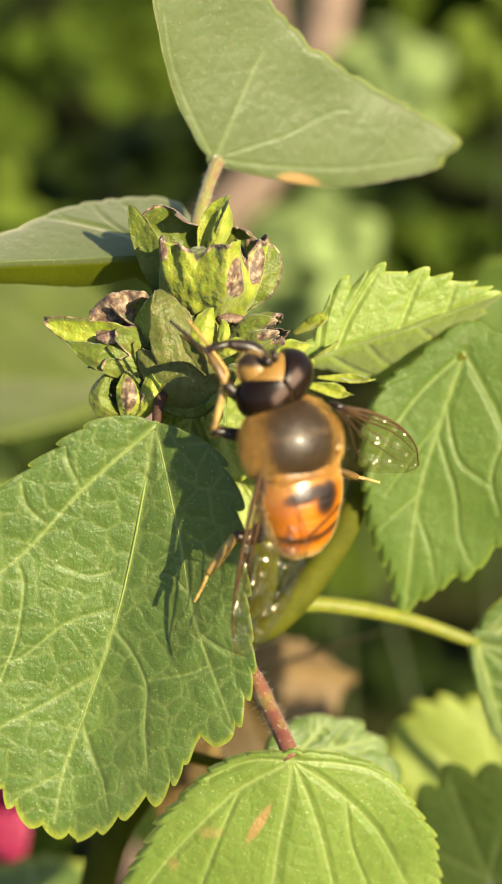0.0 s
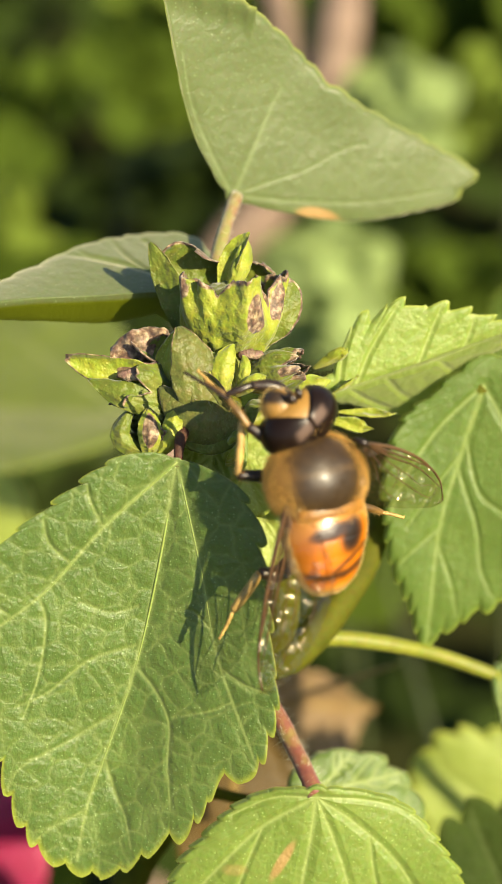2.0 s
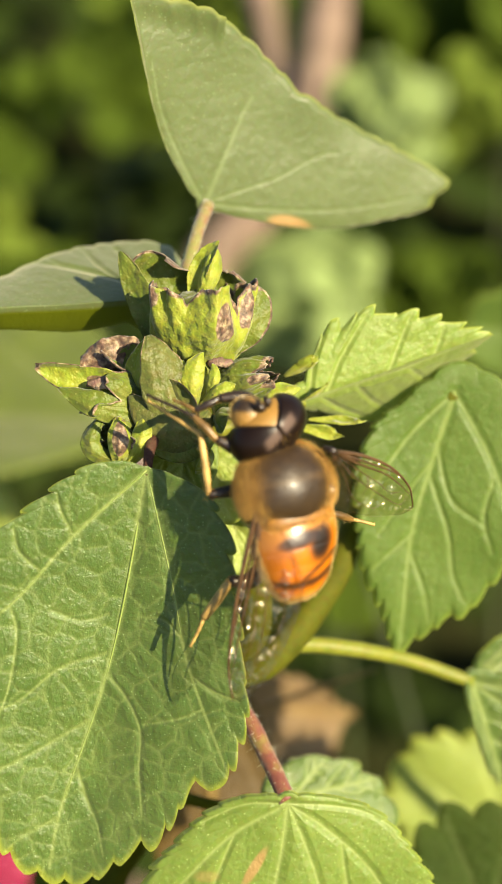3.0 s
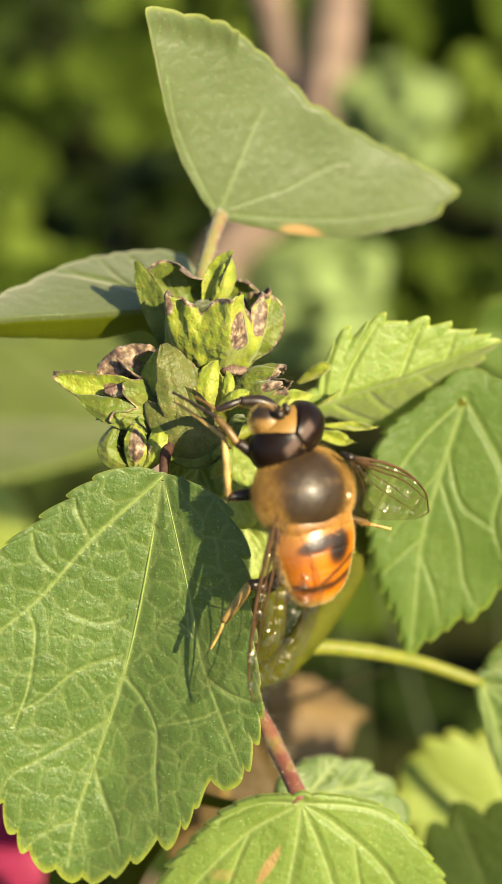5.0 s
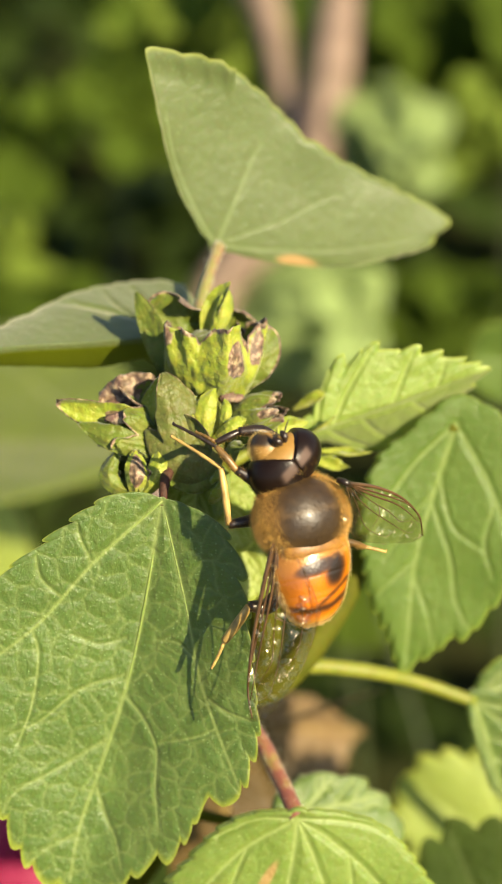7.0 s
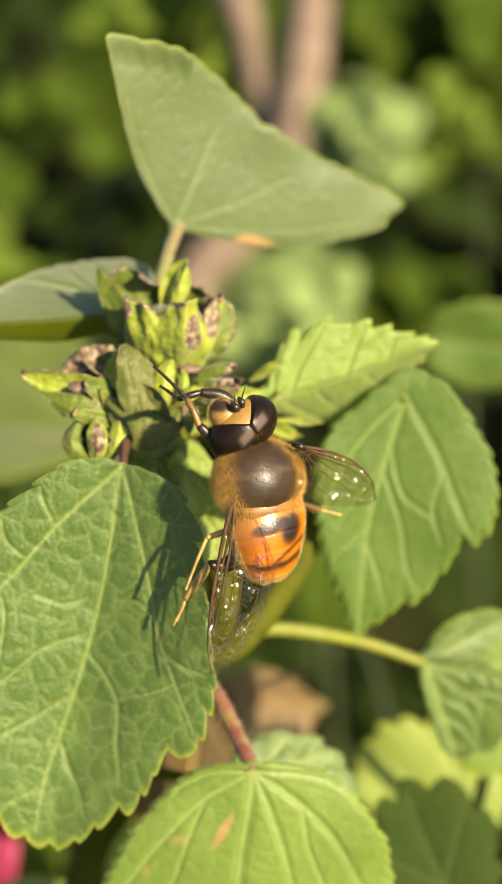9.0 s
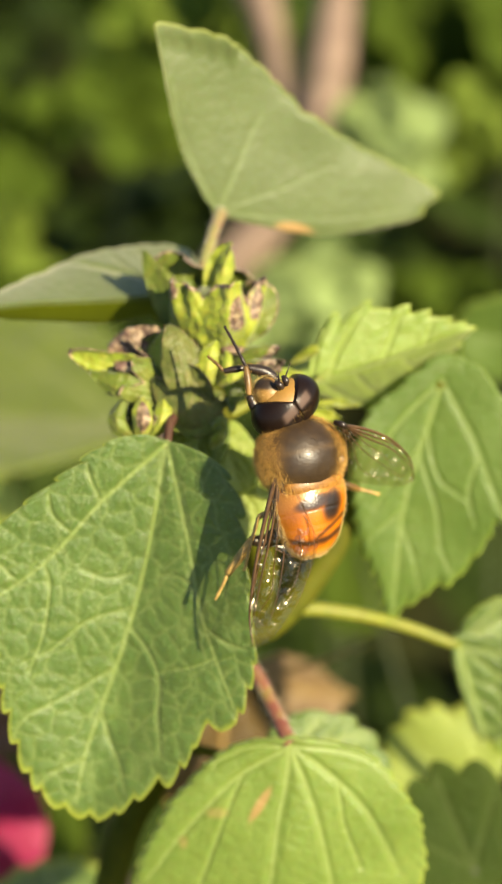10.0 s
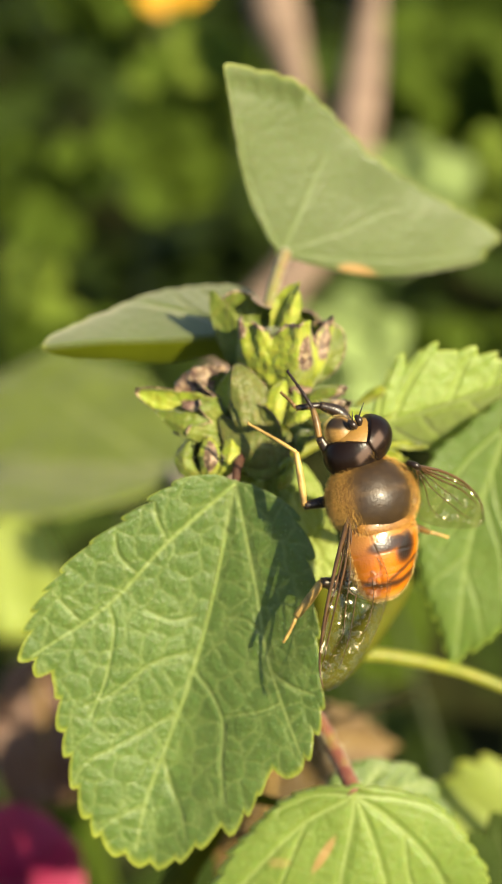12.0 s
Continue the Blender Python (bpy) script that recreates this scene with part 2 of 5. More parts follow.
    faces = [(i * sides + j, i * sides + (j + 1) % sides, (i + 1) * sides + (j + 1) % sides, (i + 1) * sides + j) for i in range(n - 1) for j in range(sides)]
    faces += [tuple(range(sides))[::-1], tuple(range((n - 1) * sides, n * sides))]
    return v.reshape(-1, 3), faces


def joined(*pieces):
    verts, faces, k = [], [], 0
    for v, f in pieces:
        verts.append(np.asarray(v, float))
        faces += [tuple(i + k for i in g) for g in f]
        k += len(v)
    return np.vstack(verts), faces


def outline(lobes, tooth, step, seed, sharp=False):
    """The margin of a leaf round its petiole: lobes are (degrees from the midrib, mm); teeth are added along the way."""
    fine = np.radians(np.arange(-180, 180, 0.1))
    ang = np.radians([a for a, _ in lobes])
    r = np.interp(fine, ang, [q for _, q in lobes], period=2 * np.pi)
    k = np.exp(-0.5 * (np.arange(-60, 61) / 9.0) ** 2)
    r = np.convolve(np.r_[r[-60:], r, r[:60]], k / k.sum(), "valid")
    p = np.stack([r * np.cos(fine), r * np.sin(fine)], 1)
    s = np.r_[0, np.cumsum(np.linalg.norm(np.diff(p, axis=0), axis=1))]
    rng = np.random.RandomState(seed)
    edges = np.cumsum(step * rng.uniform(0.65, 1.35, 400))
    edges = np.r_[0, edges[edges < s[-1]], s[-1] + 1e-6]
    size = rng.uniform(0.6, 1.25, len(edges))
    i = np.searchsorted(edges, s, "right") - 1
    t = (s - edges[i]) / (edges[i + 1] - edges[i] + 1e-9)
    t = np.where(fine > 0, 1 - t, t)
    bulge = np.where(t < 0.70, np.sin(0.5 * np.pi * np.clip(t / 0.70, 0, 1)) ** 0.75, np.clip((1 - t) / 0.30, 0, 1) ** 0.55) - 0.5
    if sharp:
        bulge = np.where(t < 0.72, t / 0.72, (1 - t) / 0.28) - 0.5
    lift = tooth * size[i] * bulge * np.clip((r - 2.0) / 4.0, 0, 1)
    p *= ((r + lift) / r)[:, None]
    return p, fine, r


def vein_lines(primary, fine, r, seed, secondary=True):
    """Veins as (points, width): the primaries fan out from the petiole, the secondaries branch off them."""
    rng = np.random.RandomState(seed + 5)
    reach = lambda a: np.interp(a, fine, r)
    lines = []
    for k, deg in enumerate(primary):
        a = math.radians(deg)
        end = 0.96 * reach(a)
        s = np.linspace(0, 1, 14)
        bend = 0.10 * (-1 if deg < 0 else 1 if deg > 0 else 0) * (s - s**2)
        line = np.stack([s * end * np.cos(a + bend), s * end * np.sin(a + bend)], 1)
        lines.append((line, 0.20 if deg == 0 else 0.15))
        if not secondary:
            continue
        for f in np.arange(0.34 if deg == 0 else 0.42, 0.92, 0.21):
            for side in (-1, 1):
                f2 = f + rng.uniform(-0.03, 0.03) + (0.05 if side > 0 else 0)
                start = np.array([np.interp(f2, s, line[:, 0]), np.interp(f2, s, line[:, 1])])
                inner = deg != 0 and side == (-1 if deg > 0 else 1)
                way, p, pts = a + side * radians(46 + rng.uniform(-7, 7)), start, [start]
                for _ in range(int(16 if not inner else 4)):
                    p = p + 0.045 * end * np.array([math.cos(way), math.sin(way)])
                    way += -side * 0.045 + rng.uniform(-0.16, 0.16)
                    if np.hypot(*p) > 0.95 * reach(math.atan2(p[1], p[0])):
                        break
                    pts.append(p)
                if len(pts) > 2:
                    lines.append((np.array(pts), 0.085))
    return lines


def leaf(name, parent, base, along, across, lobes, mat, primary=(0, -38, 38, -72, 72), tooth=0.9, step=2.2, rings=70, spokes=360,
         bow=0.0, fold=0.0, cup=0.0, droop=0.0, skew=0.0, wave=0.3, quilt=0.18, seed=0, label="", secondary=True, crease=0.35, drop=0.0, fall=0.0, grow=1.0, spots=(), rib=0, sharp=False, veins=None, under=0.0, roll=0.0):
    """A leaf blade. base is where the petiole joins (mm, plant space), along the midrib, across to its other side; the upper face looks
    along their cross product. bow sinks the middle, fold lifts both halves from the midrib, cup curls the sides, droop bends the tip, roll
    turns the margin up. veins: (width, points along it) in the blade's own mm; without them the primaries fan out at their angles."""
    lobes = [(a, q * grow) for a, q in lobes]
    U = np.array(along, float) / np.linalg.norm(along)
    V = np.array(across, float)
    V = V - (V @ U) * U
    V /= np.linalg.norm(V)
    N = np.cross(U, V)
    N = N if N[1] < 0 else -N
    margin, fine, r = outline(lobes, tooth, step, seed, sharp)
    s = np.r_[0, np.cumsum(np.linalg.norm(np.diff(margin, axis=0), axis=1))]
    pick = np.linspace(0, s[-1], spokes, endpoint=False)
    edge = np.stack([np.interp(pick, s, margin[:, 0]), np.interp(pick, s, margin[:, 1])], 1)
    k = (np.linspace(0, 1, rings + 1)[1:]) ** 0.85
    flat = np.vstack([[[0.0, 0.0]], (k[:, None, None] * edge[None]).reshape(-1, 2)])
    level = np.r_[0, np.repeat(k, spokes)]
    near, mask = np.full(len(flat), 9.0), np.zeros(len(flat))
    lines = [(smooth_line(p, 16), w) for w, p in veins] if veins else vein_lines(primary, fine, r, seed, secondary)
    for line, width in lines:
        a, b = line[:-1], line[1:]
        ab = b - a
        taper = np.linspace(1.0, 0.45, len(a))
        for q, d, w in zip(a, ab, taper):
            box = (np.abs(flat - q - d / 2) < np.abs(d) / 2 + 1.6).all(1)
            rel = flat[box] - q
            t = np.clip(rel @ d / (d @ d + 1e-12), 0, 1)
            dist = np.linalg.norm(rel - t[:, None] * d, axis=1)
            near[box] = np.minimum(near[box], dist * 0.2 / width)
            mask[box] = np.maximum(mask[box], np.exp(-((dist / (width * w + 0.02)) ** 2)))
    L = max(q for _, q in lobes)
    p, q = flat[:, 0] / L, flat[:, 1] / L
    aq = np.sqrt(q * q + 0.0009) - 0.03
    h = L * (-bow * 4 * p * (1 - p) + fold * aq + cup * q * q - droop * p * np.abs(p) + skew * p * q - drop * np.maximum(q + 0.01, 0) - fall * np.maximum(-q + 0.01, 0))
    h += quilt * np.minimum(near / 0.8, 1.0) ** 1.2 * (1 - level**6)
    rip = np.array([noise.noise((x * 0.16 + seed, y * 0.16, 0.3)) for x, y in flat]) if wave else 0
    h += wave * rip * (0.3 + level**2)
    rim = np.clip((level - 0.975) / 0.025, 0, 1) * 0.8
    h -= crease * np.clip((level - 0.93) / 0.07, 0, 1) ** 2
    h += roll * np.clip((level - 0.84) / 0.16, 0, 1) ** 2 * (flat[:, 1] > 0.55 * flat[:, 0])
    pts = np.asarray(base, float) + flat[:, :1] * U + flat[:, 1:] * V + h[:, None] * N
    i = np.arange(spokes)
    j = (i + 1) % spokes
    faces = [(0, 1 + a, 1 + b) for a, b in zip(i, j)]
    for n in range(rings - 1):
        o, w = 1 + n * spokes, 1 + (n + 1) * spokes
        faces += list(zip(o + i, w + i, w + j, o + j))
    ob = part(name, to_world(pts), faces, mat, parent, label)
    me = ob.data
    dry = np.zeros(len(flat))
    for u, v, far, near_by, turn, full in spots:
        d = flat - (u, v)
        c, w = math.cos(radians(turn)), math.sin(radians(turn))
        k = ((d[:, 0] * c + d[:, 1] * w) / far) ** 2 + ((d[:, 1] * c - d[:, 0] * w) / near_by) ** 2
        dry = np.maximum(dry, full * np.clip(1.6 - k, 0, 1))
    for key, values in (("vein", mask), ("rim", rim), ("dry", dry), ("under", under * np.clip(flat[:, 1] * 8, 0, 1))):
        me.attributes.new(key, "FLOAT", "POINT").data.foreach_set("value", values)
    me.attributes.new("flat", "FLOAT_VECTOR", "POINT").data.foreach_set("vector", np.c_[flat, np.full(len(flat), seed * 3.7)].ravel())
    if rib:
        ribs = lines[:3] if veins else vein_lines(primary, fine, r, seed, False)
        for line, width in ribs[: 1 if rib == 1 else None]:
            inside = line[:-1]
            near_to = [int(np.argmin(((flat - q) ** 2).sum(1))) for q in inside]
            level_h = smooth_line(np.c_[inside, h[near_to]], 24)
            k = np.exp(-0.5 * (np.arange(-4, 5) / 2.0) ** 2)
            soft = np.convolve(np.pad(level_h[:, 2], 4, "edge"), k / k.sum(), "valid")
            run = np.asarray(base, float) + level_h[:, :1] * U + level_h[:, 1:2] * V + (soft[:, None] - 0.035) * N
            v, f = tube(run[::2], np.linspace(0.105, 0.02, len(run[::2])) * width / 0.2, 8, 40)
            part("midrib" if rib == 1 else "leaf_rib", to_world(v), f, RIB, ob)
    return ob


def stalk(name, parent, points, radii, mat, label="", sides=12):
    v, f = tube(points, radii, sides, rough=0.04)
    return part(name, to_world(v), f, mat, parent, label)


def hairs_on(parent, points, radii, count, length, seed, mat, label=""):
    """Fine pale hairs standing off a stalk (mm, plant space)."""
    line = smooth_line(np.c_[np.asarray(points, float), np.asarray(radii, float)], 60)
    rng = np.random.RandomState(seed)
    verts, faces = [], []
    for _ in range(count):
        i = rng.randint(1, 59)
        d = line[i + 1, :3] - line[i - 1, :3] if i < 59 else line[i, :3] - line[i - 1, :3]
        o = np.cross(d, rng.normal(size=3))
        o /= np.linalg.norm(o) + 1e-9
        p = line[i, :3] + o * line[i, 3] * 0.95
        w = np.cross(o, d)
        w *= 0.014 / (np.linalg.norm(w) + 1e-9)
        tip = p + (o + 0.4 * rng.normal(size=3)) * length * rng.uniform(0.5, 1.2)
        k = len(verts)
        up = d / (np.linalg.norm(d) + 1e-9) * 0.014
        verts += [p + w, p - w, p + up, tip]
        faces += [(k, k + 1, k + 3), (k + 1, k + 2, k + 3), (k + 2, k, k + 3)]
    return part("fine_hairs", to_world(verts), faces, mat, parent, label, kind="stuff")


def round_lobes(width, length, back=0.35):
    """A plain heart-shaped margin."""
    out = []
    for a in range(-150, 151, 15):
        c = math.cos(radians(a))
        f = back + (1 - back) * (0.5 + 0.5 * c) ** 0.8
        out.append((a, length * f if abs(a) < 20 else f * (width + (length - width) * max(0, c) ** 3)))
    return out


# ---- ground ----
def build_ground():
    n, size = 90, 1.0
    g = np.linspace(-1, 1, n)
    g = np.sign(g) * (np.abs(g) ** 4) * 300 + g * size
    v = [(x, y, 0.018 * noise.noise((x * 6, y * 6, 0)) + 0.008 * noise.noise((x * 30, y * 30, 2))) for y in g for x in g]
    f = [(j * n + i, j * n + i + 1, (j + 1) * n + i + 1, (j + 1) * n + i) for j in range(n - 1) for i in range(n - 1)]
    ob = part("ground", v, f, SOIL, None, "garden soil beneath the plants, coloured dark for shade", kind="structure")
    tagged(ob, category="ground")


build_ground()


# ---- the mallow shoot ----
def build_shoot():
    plant = root("mallow_plant", (at(-30, 60, -180).x, at(-30, 60, -180).y, 0.0), "green mallow shoot with toothed leaves and withered flower cups", "plant")
    foot = LEAN.inverted() @ Vector(plant.location) * 1000
    stalk("stem", plant, [(-2.6, 6.4, 6.0), (-2.4, 6.6, 1.4), (-0.7, 8.2, -3.0), (0.7, 9.8, -7.0), (1.5, 11.2, -11.0), (0.8, 13.0, -14.8), (-3.0, 16.0, -18.5), (-7.6, 20, -30.0), (-12.5, 24, -43.3), (-22, 40, -100), tuple(foot)],
          [1.0, 1.1, 1.15, 1.2, 1.25, 1.3, 1.35, 1.4, 1.5, 2.0, 2.8], STEM_OLIVE_SHADED, "olive-green main stem, coloured dark for shade", 16)
    # large leaf under the fly
    veins = [(0.17, [(0.0, 0.0), (8.6, 0.0), (14.7, -0.3), (19.7, -1.0), (24.7, -1.7), (28.7, -1.7)]), (0.14, [(0.0, 0.0), (5.1, -3.8), (10.5, -7.1), (15.3, -11.7)]),
             (0.14, [(0.0, 0.0), (6.6, 2.8), (12.4, 5.2), (18.9, 9.2)])]
    veins += [(0.08, line) for line in ([(10.5, -7.1), (12.3, -6.4), (15.9, -6.3), (18.9, -6.8)], [(12.8, -0.5), (14.3, -3.3), (16.9, -5.5), (18.3, -7.5)], [(17.7, -0.9), (20.3, -3.8), (22.3, -6.3), (24.4, -7.2)],
                                        [(24.9, -1.7), (26.6, -3.8), (27.8, -4.8)], [(14.3, -0.2), (15.6, 1.4), (17.5, 2.7), (20.0, 3.1), (23.3, 3.9)], [(21.3, -1.1), (23.5, 0.0), (25.0, 1.0), (27.0, 1.8)])]
    veins += [(0.06, line) for line in ([(10.5, 4.4), (9.6, 2.9), (9.8, 1.3)], [(12.8, 5.4), (13.4, 7.1), (13.6, 8.8)], [(14.8, 6.6), (15.9, 5.1), (17.0, 2.8)], [(5.2, -3.8), (3.6, -4.9), (2.5, -5.3)],
                                        [(7.9, -5.5), (6.8, -7.0), (5.3, -7.6)], [(12.1, -8.7), (11.1, -10.1), (10.2, -11.0)], [(10.1, -0.8), (10.8, -2.5), (10.4, -4.5)])]
    leaf("leaf", plant, (-5.5, 0.5, -1.4), (-0.2, 0.07, -0.977), (0.979, -0.039, -0.203),
         [(-135, 0.3), (-118, 0.5), (-106, 1.3), (-94, 2.4), (-82, 3.9), (-67, 6.0), (-59, 8.6), (-55.5, 11.2), (-50, 14.4), (-46.5, 16.7), (-43, 18.2), (-38, 19.8), (-34, 19.5), (-29, 19.4), (-25, 21.5), (-20, 23.3), (-14, 26.4), (-9, 28.6), (-4, 29.6), (-0.8, 29.8),
          (2.8, 29.0), (6, 27.2), (9, 25.8), (12, 25.4), (16.5, 22.8), (18.3, 21.2), (22, 21.2), (25.8, 21.2), (29, 19.3), (34, 17.2), (37.6, 14.0), (44.8, 10.6), (56, 7.9), (71.5, 5.6), (85, 3.5), (92, 1.8), (108, 0.6), (130, 0.3)],
         LEAF, (0, -37, 27), 0.95, 2.3, 150, 760, bow=0.05, fold=0.30, cup=0.0, droop=0.12, wave=0.4, quilt=0.12, crease=0.05, seed=3, rib=2, veins=veins, label="large green leaf with a toothed edge and sunken veins")
    stalk("petiole", plant, [(-3.8, 5.4, 2.2), (-4.9, 3.6, 1.1), (-5.35, 1.7, 0.1), (-5.5, 0.75, -1.8)], [0.52, 0.46, 0.40, 0.24], STEM_RED_SHADED, "short red petiole, darkened for the shade of the cups")
    # grey-green leaf at the top
    leaf("leaf", plant, (-1.9, 13.0, 17.9), (0.493, 0, 0.87), (-0.752, -0.503, 0.426),
         [(-110, 0.4), (-85, 1.6), (-76, 4.1), (-73, 7.6), (-70.4, 10.1), (-67.3, 12.5), (-64.5, 14.5), (-62.2, 17.1), (-60, 19.2), (-57.6, 18.9), (-56, 20.4), (-53.8, 20.7), (-49.8, 18.7), (-45.5, 16.7), (-37, 14.1), (-25, 11.9), (-8, 10.7), (9, 11.4), (23, 12.5), (34, 13.6),
          (45, 14.5), (51.5, 15.2), (56.5, 16.2), (59, 13.7), (63, 10.5), (68, 7.1), (79, 3.3), (98, 1.1)],
         LEAF_TOP, (0,), 0.22, 2.1, 90, 460, bow=-0.03, cup=0.05, wave=0.5, quilt=0.03, seed=7, roll=0.9, rib=0,
         veins=[(0.17, [(0.0, 0.2), (3.1, 0.7), (6.4, 1.2), (8.3, 1.3)]), (0.06, [(0.0, 0.2), (2.0, -1.5), (4.6, -3.8), (7.4, -5.5), (8.6, -6.8)]), (0.07, [(0.0, 0.2), (1.7, -3.5), (4.9, -9.1), (9.4, -14.8)]), (0.09, [(0.0, 0.6), (1.6, 3.7), (3.6, 6.8), (6.0, 9.4)])],
         spots=((2.15, -6.6, 1.7, 0.6, -70, 1.0), (2.8, -9.0, 1.8, 0.3, -71, 0.8)), label="grey-green leaf lit at a slant, one edge tanned")
    stalk("petiole", plant, [(-3.4, 8.5, 8.5), (-3.3, 9.3, 12.3), (-2.6, 11, 15.5), (-1.9, 13, 17.9)], [0.62, 0.52, 0.46, 0.5], STEM_TOP, "green petiole flushed with red")
    hairs_on(plant, [(-3.4, 8.5, 8.5), (-3.3, 9.3, 12.3), (-2.6, 11, 15.5), (-1.9, 13, 17.9)], [0.62, 0.52, 0.46, 0.5], 160, 0.4, 6, HAIR)
    # leaf behind the cups, its near half turned down
    leaf("leaf", plant, (-3.7, 8.6, 10.3), (-0.979, -0.192, -0.07), (0.189, -0.2, -0.97),
         [(-115, 3.4), (-100, 4.7), (-95, 5.6), (-83, 6.3), (-69, 7.0), (-50, 8.2), (-33, 9.7), (-19, 11.6), (-11, 13.5), (-5, 15.5), (0, 16.6), (1.0, 15.9), (2.6, 13.2), (5.0, 9.0), (11, 3.6), (50, 0.9), (100, 0.7)],
         LEAF_TOP, (0,), 0.25, 2.0, 80, 340, grow=1.048, drop=2.4, fall=0.75, wave=0.8, quilt=0.34, seed=11, crease=0.1, under=1.0,
         veins=[(0.10, [(0.5, -0.4), (5, -3.0), (9, -4.6), (12.5, -5.0)]), (0.08, [(0.5, -0.4), (2.0, -3.0), (3.6, -6.0)]), (0.08, [(4, -2.4), (5.2, -4.2), (6.2, -6.4)]), (0.07, [(7.6, -4.0), (9, -5.4), (10, -6.8)])],
         label="grey-green leaf with its near half bent under")
    stalk("petiole", plant, [(-2.5, 7.5, 4.0), (-2.9, 8.0, 7.5), (-3.5, 8, 10.0)], [0.5, 0.45, 0.42], STEM)
    # softer leaf further back
    leaf("leaf", plant, (-17.0, 95, 2.6), (-0.979, 0.198, 0.053), (-0.192, -0.796, -0.574),
         [(-115, 3.0), (-80, 10.0), (-66, 18.0), (-55, 25.5), (-45, 30.5), (-31, 33.9), (-23, 35.6), (0, 35.4), (35, 28.0), (44, 23.4), (54, 20.4), (63, 14.8), (76, 8.0), (100, 3.0)],
         LEAF_MOSS, (0,), 0.8, 3.0, 60, 300, grow=1.124, fold=0.22, wave=0.8, seed=13, veins=[(0.7, [(0, 0), (12, 0.6), (34, 0)]), (0.4, [(0, 0), (9, 6), (22, 16)]), (0.4, [(0, 0), (10, -6), (24, -16)])], label="soft green leaf with a straight pale midrib")
    stalk("petiole", plant, [(-2.0, 10.5, -10.0), (-8, 50, -8.5), (-17.0, 95, 2.6)], [0.6, 0.65, 0.6], STEM_RED)
    # pale leaf beside the fly
    leaf("leaf", plant, (5.1, 9, 3.2), (0.942, 0.069, 0.328), (-0.295, -0.29, 0.91),
         [(-85, 1.0), (-57, 2.0), (-47, 5.0), (-41.7, 9.1), (-39, 12.0), (-30, 11.0), (-20.7, 12.5), (-10.4, 12.1), (-5.3, 13.3), (1.3, 14.5), (5.2, 13.0), (9.5, 11.8), (14, 11.4), (17, 10.2), (22.5, 10.1), (26, 8.6), (33, 8.2), (39, 8.0), (45, 6.0), (55, 5.9), (62, 3.6), (75, 1.5)],
         LEAF_BRIGHT, (0,), 0.8, 1.7, 90, 460, fall=1.15, wave=0.4, quilt=0.20, crease=0.12,
         veins=[(0.15, [(0.0, 0.0), (3.9, -0.1), (8.5, -0.3), (14.2, 0.3)])] + [(0.08, line) for line in ([(1.6, 0.0), (3.4, 2.2), (6.2, 4.7)], [(0.3, 0.1), (1.5, 2.7), (3.0, 4.6)], [(6.2, -0.2), (7.7, 1.8), (9.2, 3.7)], [(9.6, -0.3), (10.7, 1.2), (11.3, 2.4)],
                [(3.9, -0.2), (5.5, -3.0), (8.3, -5.6)], [(8.0, -0.4), (9.4, -2.3), (11.0, -3.4)], [(1.2, -0.1), (2.4, -1.8), (5.0, -4.6)])],
         seed=17, rib=1, sharp=True, label="pale green leaf with sharp teeth")
    stalk("petiole", plant, [(-1.2, 8.5, 1.0), (2, 9.2, 2.6), (5.1, 9, 3.2)], [0.5, 0.42, 0.4], STEM)
    # hanging leaf behind the wing
    leaf("leaf", plant, (16.2, 12, 3.9), (-0.184, 0.195, -0.963), (0.983, 0.042, -0.18),
         [(-110, 2.0), (-79, 3.2), (-69, 3.8), (-60, 5.9), (-48, 8.0), (-36, 10.2), (-28, 11.4), (-20.7, 13.4), (-14.6, 15.3), (-7.6, 17.1), (-4.4, 18.4), (0, 21.2), (3.4, 19.2), (7.4, 18.5), (9.4, 17.3), (14, 17.4), (20.6, 15.5), (29, 13.6), (31.6, 12.4), (36, 13.6), (46, 12.6), (60, 9.6), (75, 6.4), (95, 4.2), (140, 2.5)],
         LEAF_MID, (0,), 0.6, 1.7, 90, 460, fold=0.12, wave=0.5, quilt=0.12,
         veins=[(0.17, [(0.0, 0.0), (5.9, -0.6), (11.6, -0.9), (20.3, 0.1)]), (0.13, [(0.0, 0.0), (3.8, 3.2), (7.9, 5.8), (11.5, 8.2)]), (0.12, [(0.0, 0.0), (3.5, -2.5), (7.4, -4.2), (10.7, -4.8)])] + [(0.07, line) for line in ([(4.5, -0.3), (7.9, 1.4), (9.4, 4.2)], [(5.0, -0.4), (7.9, -1.8), (11.4, -3.4)],
                [(6.4, -0.6), (10.4, 1.7), (13.7, 2.8), (16.0, 4.4)], [(10.8, -0.7), (12.7, -2.2), (14.3, -3.3)], [(12.5, -0.8), (15.1, 0.8), (17.7, 1.8)], [(5.4, 4.2), (8.7, 4.0), (11.3, 5.2)])],
         seed=19, rib=1, label="hanging green leaf ending in a point")
    stalk("petiole", plant, [(-1.2, 12.6, -17.6), (2.4, 12.8, -16.0), (5.2, 14.0, -13.0), (7.8, 15.5, -9.4), (9.4, 16.5, -5.4), (11.5, 16.5, -0.9), (16.2, 12.2, 3.9)], [0.8, 1.15, 1.25, 1.1, 0.95, 0.8, 0.5], STEM_OLIVE_SHADED, "stout olive petiole, coloured dark for shade")
